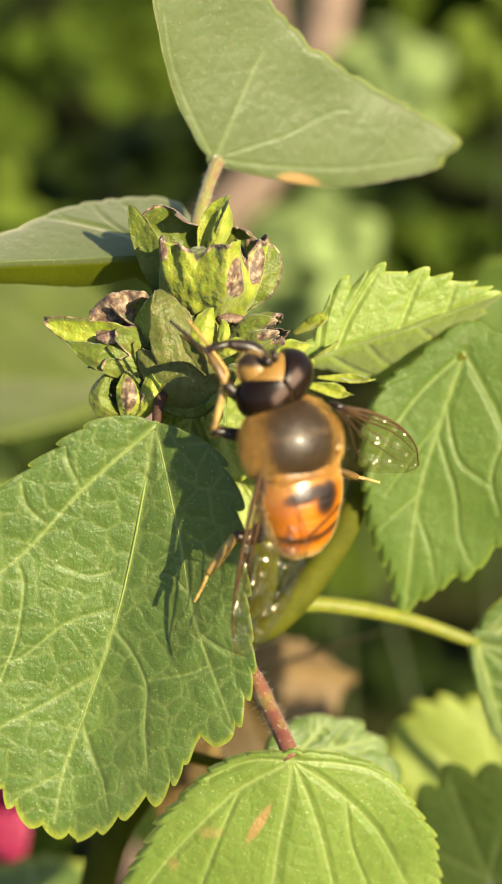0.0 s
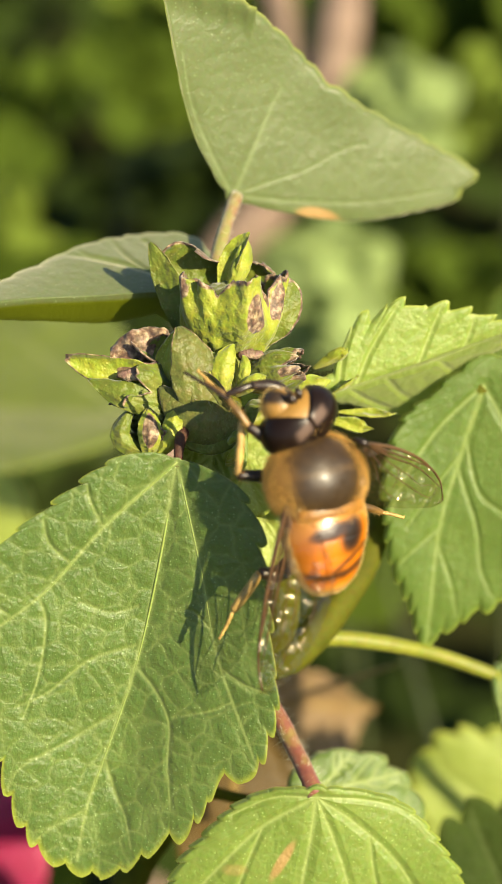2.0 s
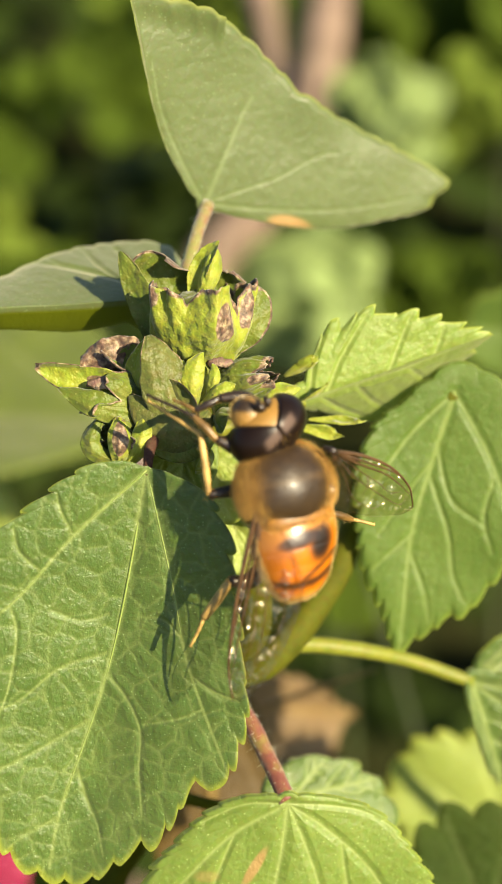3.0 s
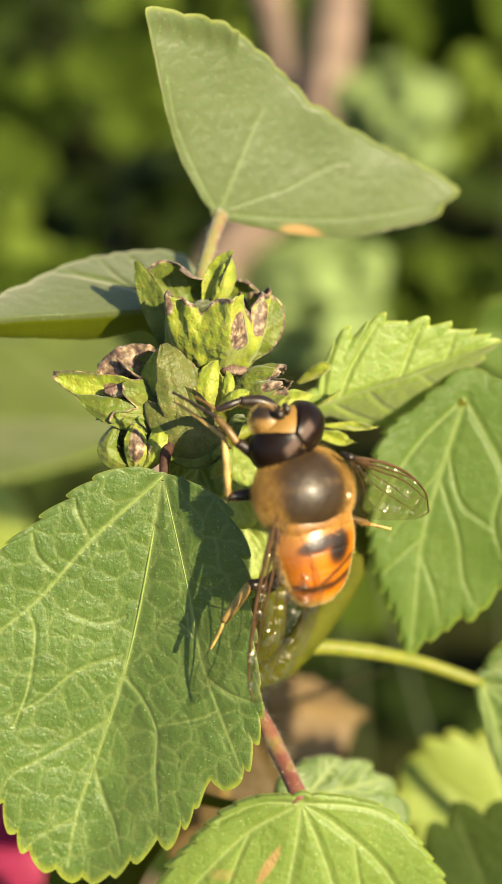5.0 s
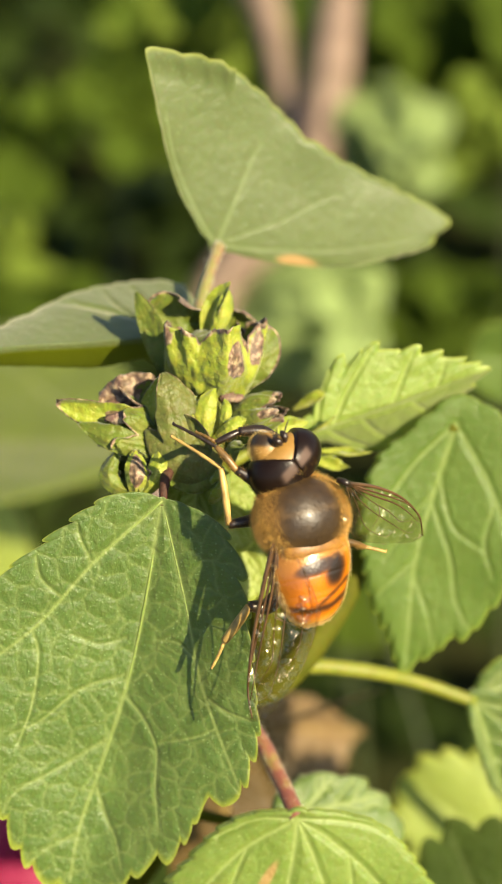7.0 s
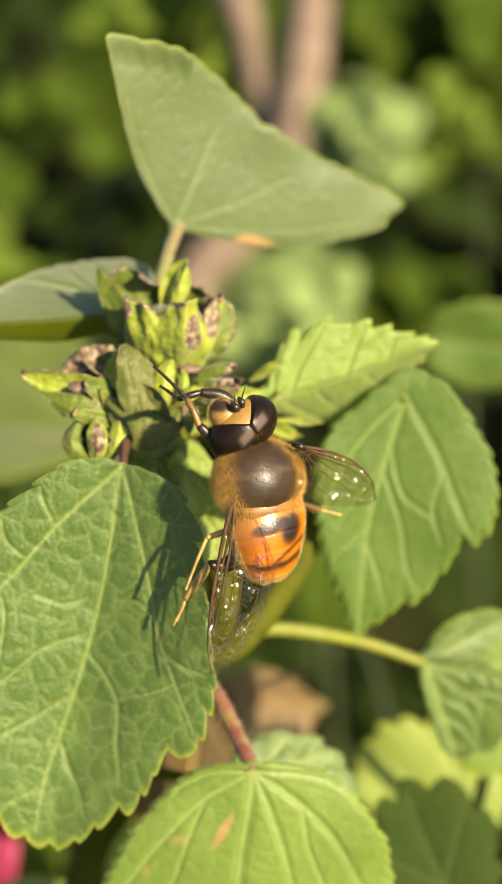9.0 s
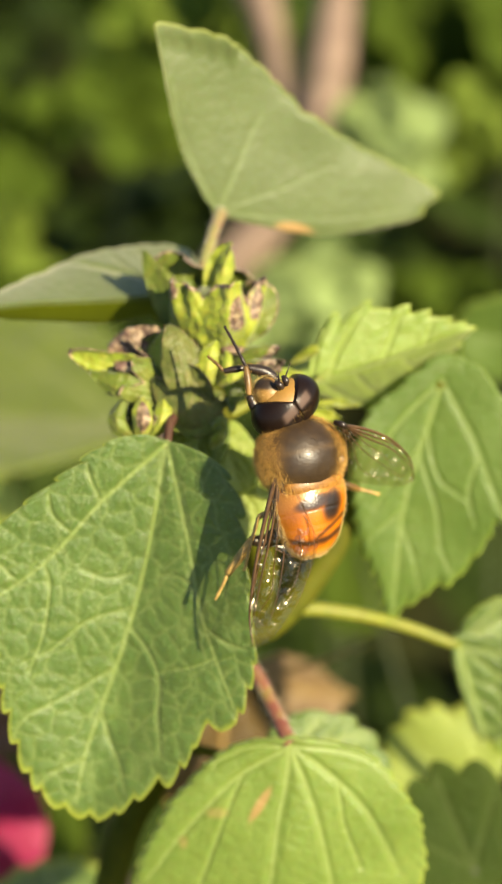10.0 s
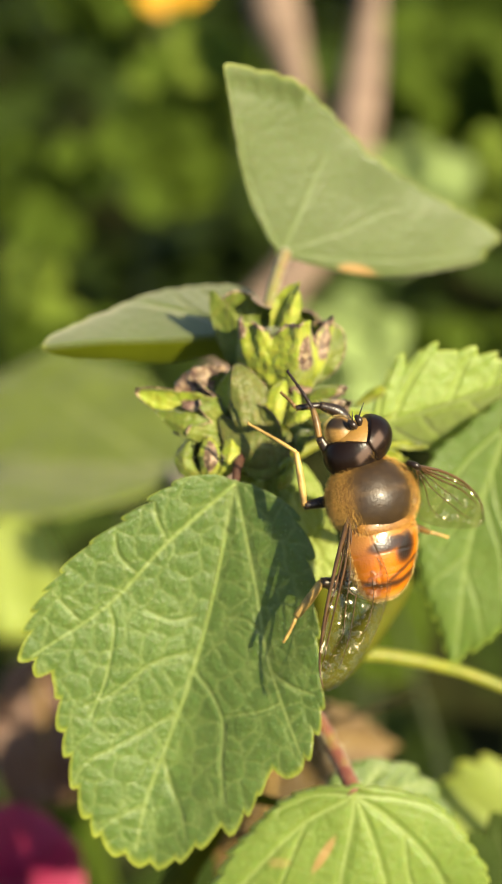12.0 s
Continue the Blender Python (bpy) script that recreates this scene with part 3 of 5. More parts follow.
    # leaf at the foot of the picture, red petiole
    leaf("leaf", plant, (3.7, 6, -24.5), (-0.004, 0.158, -0.987), (0.998, 0.068, 0.007),
         [(-130, 0.9), (-105, 2.0), (-89, 4.1), (-76.5, 6.4), (-67, 8.7), (-63, 10.4), (-57.6, 11.8), (-53.7, 13.6), (-50, 15.3), (-46, 17.0), (-28, 18.4), (-12, 19.1), (0, 19.6), (16, 18.6), (29, 17.6), (41.7, 16.6), (46.6, 15.5), (51.4, 13.8), (57.7, 12.4), (63.6, 10.3), (71.7, 8.2), (82, 6.0), (90, 3.7), (103, 2.0), (130, 0.9)],
         LEAF_PALE, (0,), 0.6, 1.5, 100, 520, fold=-0.05, cup=-0.10, droop=0.10, wave=0.6, quilt=0.16, seed=23, rib=0,
         veins=[(0.17, [(0.0, 0.0), (3.5, -0.4), (7.3, -1.0), (18.0, -2.0)])] + [(0.13, line) for line in ([(0.0, 0.0), (3.6, 1.4), (7.4, 2.5), (17.0, 4.6)], [(0.0, 0.0), (2.2, 2.9), (5.7, 6.1), (11.4, 9.0)], [(0.0, 0.0), (2.6, -4.1), (6.9, -8.0), (11.5, -11.1)])]
               + [(0.08, line) for line in ([(0.0, 0.0), (0.1, -2.8), (1.5, -5.8)], [(0.0, 0.0), (0.4, 3.3), (1.5, 6.4), (3.5, 8.3)], [(2.4, -3.7), (5.4, -4.9), (12, -7.0)], [(3.2, 3.8), (6.6, 4.3), (10.6, 5.8)])], spots=((4.7, -2.3, 1.5, 0.34, 150, 0.9), (5.4, -5.6, 0.8, 0.4, 90, 0.4), (8.0, -8.2, 0.5, 0.35, 0, 0.4)), label="bright green leaf with a rusty spot, on a red petiole")
    stalk("petiole", plant, [(-3.0, 13.5, -18.0), (0.4, 10, -18.9), (2.3, 8, -21.8), (3.7, 6.1, -24.4)], [0.7, 0.62, 0.6, 0.62], STEM_RED, "hairy red petiole")
    hairs_on(plant, [(-3.0, 13.5, -18.0), (0.4, 10, -18.9), (2.3, 8, -21.8), (3.7, 6.1, -24.4)], [0.7, 0.62, 0.6, 0.62], 260, 0.55, 5, HAIR)
    leaf("leaf", plant, (4.2, 14, -26.4), (0.925, 0.363, 0.108), (-0.184, 0.182, 0.966),
         [(-110, 3.0), (-60, 7.0), (-33, 11.4), (-23, 10.8), (-9, 9.6), (3, 8.0), (18, 6.4), (37, 4.6), (92, 2.8)], LEAF, (0, -35, 35), 1.1, 2.4, 40, 220, grow=0.85, seed=29, label="small crinkled green leaf", wave=0.8)
    stalk("petiole", plant, [(-4.5, 16.5, -27), (0, 15.6, -27.6), (4.2, 14, -26.4)], [0.5, 0.45, 0.42], STEM_OLIVE_SHADED)
    # arching petiole with a half-furled leaf
    stalk("petiole", plant, [(-1.6, 12.5, -15.4), (0.9, 13, -15.4), (4.4, 14, -14.9), (8.9, 15, -15.4), (13.6, 17, -16.7), (18.4, 18, -18.5)], [0.8, 0.72, 0.66, 0.62, 0.56, 0.52], STEM, "arching yellow-green petiole")
    leaf("leaf", plant, (18.5, 18, -18.6), (0.30, 0.30, -0.90), (0.85, 0.42, 0.30),
         [(-140, 0.8), (-80, 1.6), (-45, 2.6), (-22, 5.0), (-10, 8.6), (0, 11.4), (14, 11.8), (30, 11.0), (48, 9.0), (70, 5.6), (100, 2.0)], LEAF, (0, -30, 30, 58), 0.8, 2.2, 56, 260, grow=0.85, fold=0.75, seed=31, label="half-folded young leaf on an arching petiole")
    leaf("leaf", plant, (19.0, 18.6, -18.2), (0.86, 0.35, 0.36), (-0.3, -0.45, 0.84),
         [(-120, 0.8), (-60, 2.2), (-30, 4.4), (0, 8.6), (30, 5.2), (60, 3.4), (110, 0.9)], LEAF, (0, -30, 30), 0.5, 1.6, 46, 200, fold=0.3, seed=37, label="small dark young leaf with a pale edge")
    # small young leaves between the cups and the fly
    leaf("leaf", plant, (-1.9, 6.4, -0.4), (0.35, -0.25, -0.9), (0.85, 0.3, 0.3), round_lobes(2.6, 5.2, 0.3), LEAF_YOUNG, (0, -36, 36), 0.3, 1.4, 30, 150, fold=0.25, wave=0.4, seed=41, label="small yellow-green young leaf")
    leaf("leaf", plant, (-0.6, 7.2, -3.4), (0.25, -0.15, -0.95), (0.9, 0.2, 0.25), round_lobes(2.4, 5.6, 0.3), LEAF_YOUNG, (0, -36, 36), 0.3, 1.4, 30, 150, fold=0.2, wave=0.4, seed=43, label="small yellow-green young leaf")
    leaf("leaf", plant, (-3.2, 6.0, 0.6), (-0.1, -0.35, -0.9), (0.95, 0.1, -0.1), round_lobes(3.0, 4.6, 0.3), LEAF_PALE, (0, -36, 36), 0.3, 1.4, 30, 150, fold=0.2, wave=0.4, seed=47, label="small green young leaf")
    return plant


shoot = build_shoot()


# ---- withered flower cups ----
def cup_material(name, stops):
    """Sepal: yellow-green with pale flecks; the withered parts, where 'dry' is set, turn brown and papery."""
    m, n, l, b = material(name, 0.5, 0.35)
    co = n.new("ShaderNodeTexCoord").outputs["Object"]
    big = texture(n, l, "ShaderNodeTexNoise", 420, co, Detail=4.0, Roughness=0.6)
    small = texture(n, l, "ShaderNodeTexNoise", 2200, co, Detail=3.0)
    green = ramp(n, stops)
    l.new(big.outputs["Fac"], green.inputs["Fac"])
    brown = ramp(n, [(0.30, (0.055, 0.030, 0.020)), (0.50, (0.20, 0.12, 0.07)), (0.68, (0.48, 0.38, 0.23))])
    l.new(small.outputs["Fac"], brown.inputs["Fac"])
    add = n.new("ShaderNodeMath")
    add.operation = "MULTIPLY_ADD"
    add.inputs[1].default_value, add.inputs[2].default_value = 1.1, -0.55
    l.new(big.outputs["Fac"], add.inputs[0])
    total = n.new("ShaderNodeMath")
    l.new(attribute(n, "dry"), total.inputs[0])
    l.new(add.outputs[0], total.inputs[1])
    edge = ramp(n, [(0.42, (0, 0, 0)), (0.58, (1, 1, 1))])
    l.new(total.outputs[0], edge.inputs["Fac"])
    dots = texture(n, l, "ShaderNodeTexVoronoi", 2600, co)
    pale = ramp(n, [(0.0, (1, 1, 1)), (0.22, (0, 0, 0))])
    l.new(dots.outputs["Distance"], pale.inputs["Fac"])
    flecked = mixer(n, l, pale.outputs["Color"], green.outputs["Color"], tuple(min(1, 1.1 * v + 0.02) for v in stops[-1][1]))
    c = mixer(n, l, edge.outputs["Color"], flecked, brown.outputs["Color"])
    c = mixer(n, l, 0.3, c, small.outputs["Color"], "SOFT_LIGHT")
    l.new(c, b.inputs["Base Color"])
    b.inputs["Sheen Weight"].default_value = 0.3
    n1 = bump(n, l, big.outputs["Fac"], 1.0, 0.0006)
    l.new(bump(n, l, small.outputs["Fac"], 0.7, 0.00012, n1), b.inputs["Normal"])
    t = n.new("ShaderNodeBsdfTranslucent")
    l.new(c, t.inputs["Color"])
    mix = n.new("ShaderNodeMixShader")
    mix.inputs[0].default_value = 0.28
    l.new(b.outputs[0], mix.inputs[1])
    l.new(t.outputs[0], mix.inputs[2])
    l.new(mix.outputs[0], n["Material Output"].inputs["Surface"])
    return m


CUP = cup_material("cup_green", [(0.30, (0.175, 0.215, 0.011)), (0.50, (0.29, 0.33, 0.022)), (0.75, (0.46, 0.47, 0.085))])
# two darker copies of the cup green, for sepals that stand in shade
SHADED_CUP = cup_material("cup_shaded", [(0.30, (0.085, 0.115, 0.008)), (0.50, (0.14, 0.175, 0.014)), (0.75, (0.24, 0.265, 0.05))])
SHADED_OLIVE_CUP = cup_material("cup_olive_shaded", [(0.30, (0.085, 0.098, 0.014)), (0.55, (0.14, 0.15, 0.026)), (0.75, (0.21, 0.21, 0.05))])


def axes(direction, hint=(0.2, -0.9, 0.3)):
    A = np.array(direction, float) / np.linalg.norm(direction)
    X = np.array(hint, float)
    X = X - (X @ A) * A
    X /= np.linalg.norm(X)
    return A, X, np.cross(A, X)


def with_dry(ob, values):
    ob.data.attributes.new("dry", "FLOAT", "POINT").data.foreach_set("value", values)
    return ob


def sepal(parent, base, direction, azimuth, length, radius, flare, dry, seed, label="", wide=1.0, skin=None, stain=0.0, blunt=4.5):
    """One lobe of a cup: swells from the base, narrows to a withered tip; flare over 0 opens it, below 0 closes it."""
    A, X, Y = axes(direction)
    rng = np.random.RandomState(seed)
    ns, nw = 26, 17
    s = np.linspace(0, 1, ns)
    w = np.linspace(-1, 1, nw)
    r = radius * (0.22 + 0.95 * np.sin(np.pi * np.clip(s, 0, 1) * 0.52) ** 0.8 + flare * s**2)
    half = wide * 0.98 * np.clip((1 - s**blunt), 0.04, 1) ** 0.6
    up = length * (s - 0.10 * s**3)
    pts, dry_at = [], []
    for i in range(ns):
        for q in w:
            a = azimuth + q * half[i]
            wav = radius * (0.16 * noise.noise((s[i] * 3.2 + seed, q * 2.0, 0.4 * seed)) * (0.3 + s[i]) + 0.10 * noise.noise((s[i] * 7 + seed, q * 4.0, 1.7)) * s[i])
            keel = 1 + 0.20 * (1 - abs(q)) * math.sin(math.pi * s[i]) + 0.10 * s[i] * q * q * (1 if flare > 0 else -1)
            rr = r[i] * keel + wav
            z = up[i] - 0.06 * length * q * q * s[i] + length * (0.05 * noise.noise((q * 3, s[i] * 3, seed)) + 0.24 * s[i] ** 4 * noise.noise((q * 4.5, 0.3, seed * 1.3)))
            pts.append(np.array(base) + A * z + rr * (math.cos(a) * X + math.sin(a) * Y))
            dry_at.append(dry * (0.05 + 0.85 * max(0, (s[i] - 0.62) / 0.38) + 0.25 * abs(q) ** 6 * s[i]) + stain * math.exp(-((s[i] - 0.66) / 0.20) ** 2 - ((q - 0.15) / 0.5) ** 2))
    pts = np.array(pts)
    mid = np.array(base) + A * (0.45 * length)
    inward = (mid - pts) / np.linalg.norm(mid - pts, axis=1)[:, None]
    both = np.vstack([pts, pts + inward * 0.16])
    k, faces = len(pts), []
    for i in range(ns - 1):
        for j in range(nw - 1):
            o = i * nw + j
            faces += [(o, o + 1, o + nw + 1, o + nw), (k + o, k + o + nw, k + o + nw + 1, k + o + 1)]
    ring = [j for j in range(nw)] + [i * nw + nw - 1 for i in range(1, ns)] + [(ns - 1) * nw + j for j in range(nw - 2, -1, -1)] + [i * nw for i in range(ns - 2, 0, -1)]
    faces += [(ring[i], k + ring[i], k + ring[(i + 1) % len(ring)], ring[(i + 1) % len(ring)]) for i in range(len(ring))]
    return with_dry(part("sepal", to_world(both), faces, skin or CUP, parent, label), np.r_[dry_at, np.array(dry_at) + 0.1])


def crumple(parent, name, centre, size, seed, mat, squash=(1, 1, 1), label=""):
    """A dry crumpled lump: the remains of petals or seeds."""
    v, f = ball(size * squash[0], size * squash[1], size * squash[2], 18, 12)
    v = np.array([p * (1 + 0.45 * noise.noise(Vector(p) * (1.6 / size) + Vector((seed, 0, 0))) + 0.2 * noise.noise(Vector(p) * (5 / size) + Vector((0, seed, 0)))) for p in v])
    return with_dry(part(name, to_world(v + np.array(centre)), f, mat, parent, label), np.full(len(v), 0.35))


def ball(rx, ry, rz, around=28, rows=18):
    """An ellipsoid round the origin, poles on z."""
    v, f = [(0, 0, rz)], []
    for i in range(1, rows):
        t = math.pi * i / rows
        v += [(rx * math.sin(t) * math.cos(a), ry * math.sin(t) * math.sin(a), rz * math.cos(t)) for a in np.linspace(0, 2 * math.pi, around, endpoint=False)]
    v.append((0, 0, -rz))
    f += [(0, 1 + j, 1 + (j + 1) % around) for j in range(around)]
    for i in range(rows - 2):
        o = 1 + i * around
        f += [(o + j, o + around + j, o + around + (j + 1) % around, o + (j + 1) % around) for j in range(around)]
    last, o = len(v) - 1, 1 + (rows - 2) * around
    f += [(last, o + (j + 1) % around, o + j) for j in range(around)]
    return np.array(v, float), f


def flap(parent, base, mid, tip, half, seed, skin, name="sepal", label="", bulge=0.35, dry=0.6, spot=None, ragged=0.25, blunt=2.4, face=(0, -1, 0.15), twist=0.0):
    """A withered sepal: a broad curved blade from base over mid to tip (mm, plant space), domed towards face, its margin wavy and browned.
    spot: (along, across, size), a papery patch."""
    ns, nw = 30, 23
    s = np.linspace(0, 1, ns)
    q = np.linspace(-1, 1, nw)
    b, m, t = (np.array(p, float) for p in (base, mid, tip))
    line = ((1 - s) ** 2)[:, None] * b + (2 * s * (1 - s))[:, None] * (2 * m - 0.5 * (b + t)) + (s**2)[:, None] * t
    d = np.gradient(line, axis=0)
    d /= np.linalg.norm(d, axis=1)[:, None]
    side = np.cross(d, np.array(face, float))
    side /= np.linalg.norm(side, axis=1)[:, None]
    out = np.cross(side, d)
    out *= np.sign(out @ np.array(face, float))[:, None]
    wide = half * (0.40 + 0.60 * np.sin(np.pi * np.clip(s * 1.15, 0, 1) * 0.62)) * np.clip(1 - s**blunt, 0.02, 1) ** 0.55
    pts, brown = [], []
    for i in range(ns):
        for k in q:
            rim = abs(k) ** 3 * (0.3 + s[i])
            wav = ragged * half * (noise.noise((s[i] * 4 + seed, k * 1.5, 0.7)) * (0.25 + rim) + 0.5 * rim * noise.noise((s[i] * 11, k * 2, seed)))
            keel = 0.10 * half * math.exp(-((k / 0.16) ** 2)) * (1 - s[i])
            a = k * (1 + 0.10 * noise.noise((s[i] * 9 + seed, k, 2.0)) * abs(k))
            pts.append(line[i] + side[i] * wide[i] * a + out[i] * (bulge * wide[i] * (1 - k * k) + wav + keel + twist * k * wide[i]))
            v = dry * (0.95 * max(0.0, abs(k) - 0.80) / 0.20 * (0.3 + s[i]) + 0.8 * max(0.0, s[i] - 0.86) / 0.14)
            if spot:
                v = max(v, 1.25 * math.exp(-(((s[i] - spot[0]) / spot[2]) ** 2 + ((k - spot[1]) / (spot[2] * 2)) ** 2) ** 2))
            brown.append(v)
    pts = np.array(pts)
    both = np.vstack([pts, pts - np.repeat(out, nw, 0) * 0.14])
    n, faces = len(pts), []
    for i in range(ns - 1):
        for j in range(nw - 1):
            o = i * nw + j
            faces += [(o, o + 1, o + nw + 1, o + nw), (n + o, n + o + nw, n + o + nw + 1, n + o + 1)]
    ring = list(range(nw)) + [i * nw + nw - 1 for i in range(1, ns)] + [(ns - 1) * nw + j for j in range(nw - 2, -1, -1)] + [i * nw for i in range(ns - 2, 0, -1)]
    faces += [(ring[i], n + ring[i], n + ring[(i + 1) % len(ring)], ring[(i + 1) % len(ring)]) for i in range(len(ring))]
    return with_dry(part(name, to_world(both), faces, skin, parent, label), np.r_[brown, np.array(brown) + 0.1])


def cup_body(centre, radii, seed, skin, label):
    """The swollen green bowl of a flower cup, uneven and slightly ribbed."""
    v, f = ball(*radii, 40, 28)
    v = np.array([p * (1 + 0.05 * math.cos(5 * math.atan2(p[0], p[1])) + 0.10 * noise.noise(Vector(p) * 0.5 + Vector((seed, 0, 0)))) for p in v])
    return with_dry(part("flower_cup", to_world(v + np.array(centre)), f, skin, shoot, label), np.zeros(len(v)))


def bell(base, direction, wide, high, seed, skin, label, lobes=5, phase=0.0, flare=0.15, cut=0.30, dry=0.8, patches=()):
    """A withered calyx: one wavy bowl whose sepals part at the top, keeled along their middles, sunken between, browned at the ragged edge.
    patches: (angle, height, size), papery brown places."""
    A, X, Y = axes(direction, (0, -1, 0))
    na, ns = 132, 34
    pts, brown = [], []
    for i in range(ns):
        s = i / (ns - 1)
        for j in range(na):
            a = 2 * math.pi * j / na
            crest = abs(math.cos(0.5 * lobes * (a - phase)))
            top = high * (1 - cut + cut * crest**0.8 + 0.10 * noise.noise((3 * math.cos(a), 3 * math.sin(a), seed)) + 0.05 * noise.noise((9 * math.cos(a), 9 * math.sin(a), seed)))
            r = wide * (0.30 + 0.72 * math.sin(math.pi * 0.56 * min(1, s * 1.1)) ** 0.7 - 0.10 * s**3 + flare * s**4)
            r *= 1 + (0.15 * (crest**1.5 - 0.55) + 0.05 * math.exp(-((1 - crest) / 0.03) ** 2)) * (0.2 + s)
            r += wide * (0.13 * noise.noise((2.2 * math.cos(a), 2.2 * math.sin(a), 2.6 * s + seed)) + 0.05 * noise.noise((6 * math.cos(a), 6 * math.sin(a), 6 * s + seed)) + 0.16 * s**5 * noise.noise((5 * math.cos(a), 5 * math.sin(a), seed + 9)))
            pts.append(np.array(base) + A * top * s + r * (math.cos(a) * X + math.sin(a) * Y))
            v = dry * max(0.0, s - 0.88) / 0.12 * (0.75 + 0.7 * noise.noise((4 * math.cos(a), 4 * math.sin(a), seed + 4)))
            for pa, ph, size in patches:
                away = (a - pa + math.pi) % (2 * math.pi) - math.pi
                v = max(v, 1.2 * math.exp(-((away / (size * 1.2)) ** 2 + ((s - ph) / size) ** 2) ** 2))
            brown.append(v)
    pts = np.array(pts)
    axis = np.array(base) + np.outer((pts - np.array(base)) @ A, A)
    inside = pts + 0.15 * (axis - pts) / (np.linalg.norm(axis - pts, axis=1)[:, None] + 1e-9)
    n, faces = len(pts), []
    for i in range(ns - 1):
        for j in range(na):
            o, k = i * na + j, i * na + (j + 1) % na
            faces += [(o, k, k + na, o + na), (n + o, n + o + na, n + k + na, n + k)]
    e = (ns - 1) * na
    faces += [(e + j, e + (j + 1) % na, n + e + (j + 1) % na, n + e + j) for j in range(na)]
    faces.append(tuple(range(na)))
    return with_dry(part("flower_cup", to_world(np.vstack([pts, inside])), faces, skin, shoot, label), np.r_[brown, np.array(brown) + 0.15])


def build_cups():
    # plump cup at the top of the cluster
    top = bell((-2.2, 6.2, 4.9), (0.0, -0.22, 0.97), 3.55, 6.5, 1, CUP, "plump yellow-green flower cup with brown withered tips", phase=0.35, cut=0.22, flare=0.04, dry=1.1, patches=((0.52, 0.62, 0.20), (1.25, 0.80, 0.17), (-0.95, 0.90, 0.14)))
    crumple(top, "seed_head", (-2.2, 5.9, 9.0), 2.1, 11, SHADED_CUP, (1.15, 1.0, 0.85), "crumpled green seed head")
    flap(top, (-1.0, 5.4, 6.4), (1.2, 5.2, 8.4), (1.4, 5.0, 11.0), 1.3, 47, SHADED_CUP, bulge=0.2, dry=1.3, ragged=0.55, blunt=6.0)
    flap(top, (-5.0, 5.8, 6.6), (-6.2, 5.2, 10.0), (-7.6, 4.8, 13.3), 1.2, 49, SHADED_CUP, bulge=-0.25, dry=0.5, twist=0.45, blunt=2.0)
    flap(top, (-4.0, 6.4, 9.0), (-4.8, 5.8, 11.4), (-4.6, 5.2, 13.0), 2.2, 51, SHADED_CUP, bulge=-0.3, dry=1.3, blunt=9.0, ragged=0.5)
    flap(top, (-2.7, 5.8, 10.2), (-2.2, 4.9, 12.3), (-0.9, 4.7, 14.0), 0.85, 53, CUP, bulge=-0.6, dry=0.5, twist=0.5, ragged=0.4)
    flap(top, (-2.2, 5.6, 10.2), (-1.4, 5.0, 11.9), (-1.1, 5.4, 13.6), 0.75, 55, CUP, bulge=0.6, dry=0.4, twist=-0.5, ragged=0.4)
    flap(top, (-1.8, 7.4, 9.2), (-0.6, 7.2, 11.0), (-0.2, 6.6, 12.0), 1.8, 57, SHADED_CUP, bulge=-0.3, dry=1.1, ragged=0.4)
    # cup turned aside: a long pointed lobe and ragged brown ones
    side = bell((-5.6, 5.0, 3.0), (-0.86, -0.42, 0.26), 1.75, 4.2, 2, SHADED_CUP, "flower cup turned aside with a ragged brown edge", phase=0.4, flare=0.25, cut=0.4, dry=1.2)
    flap(side, (-6.0, 3.6, 3.9), (-9.4, 2.7, 4.3), (-13.0, 2.6, 5.4), 1.45, 61, CUP, label="long pointed lobe", bulge=-0.35, dry=0.9, blunt=1.5, ragged=0.4, spot=(0.40, 0.30, 0.15), twist=0.25)
    flap(side, (-6.2, 3.2, 2.2), (-8.6, 2.3, 2.8), (-11.4, 2.5, 4.0), 1.25, 63, SHADED_CUP, bulge=0.25, dry=0.4, blunt=1.8, ragged=0.35)
    flap(side, (-7.0, 4.8, 4.0), (-8.0, 4.3, 5.9), (-8.6, 4.4, 7.4), 2.2, 65, SHADED_CUP, label="ragged brown lobe", bulge=0.12, dry=1.5, blunt=7.0, ragged=0.6, spot=(0.75, 0.0, 0.5))
    flap(side, (-6.6, 4.2, 4.0), (-6.9, 3.9, 5.6), (-6.2, 3.9, 6.9), 1.2, 67, SHADED_CUP, label="ragged brown lobe", bulge=-0.2, dry=1.0, ragged=0.55, twist=0.4)
    crumple(side, "withered_petals", (-8.6, 2.3, 4.3), 0.65, 5, WITHERED, (1.4, 0.5, 0.6), "pale papery petal remains")
    # hooded olive cup
    hood = bell((-4.2, 4.8, -0.6), (-0.12, -0.25, 0.95), 2.1, 5.4, 3, SHADED_OLIVE_CUP, "closed hooded flower cup starting to dry, its olive darkened for shade", flare=-0.3, cut=0.35, dry=0.8)
    flap(hood, (-3.6, 3.2, 0.4), (-4.3, 2.2, 4.0), (-5.5, 2.0, 7.4), 2.2, 71, SHADED_OLIVE_CUP, bulge=0.22, dry=0.6, blunt=1.6, ragged=0.30, twist=-0.2)
    flap(hood, (-6.6, 3.6, 3.0), (-6.6, 2.9, 5.0), (-5.5, 2.0, 7.3), 0.9, 73, CUP, bulge=-0.3, dry=0.8, blunt=1.6, twist=0.6, ragged=0.35)
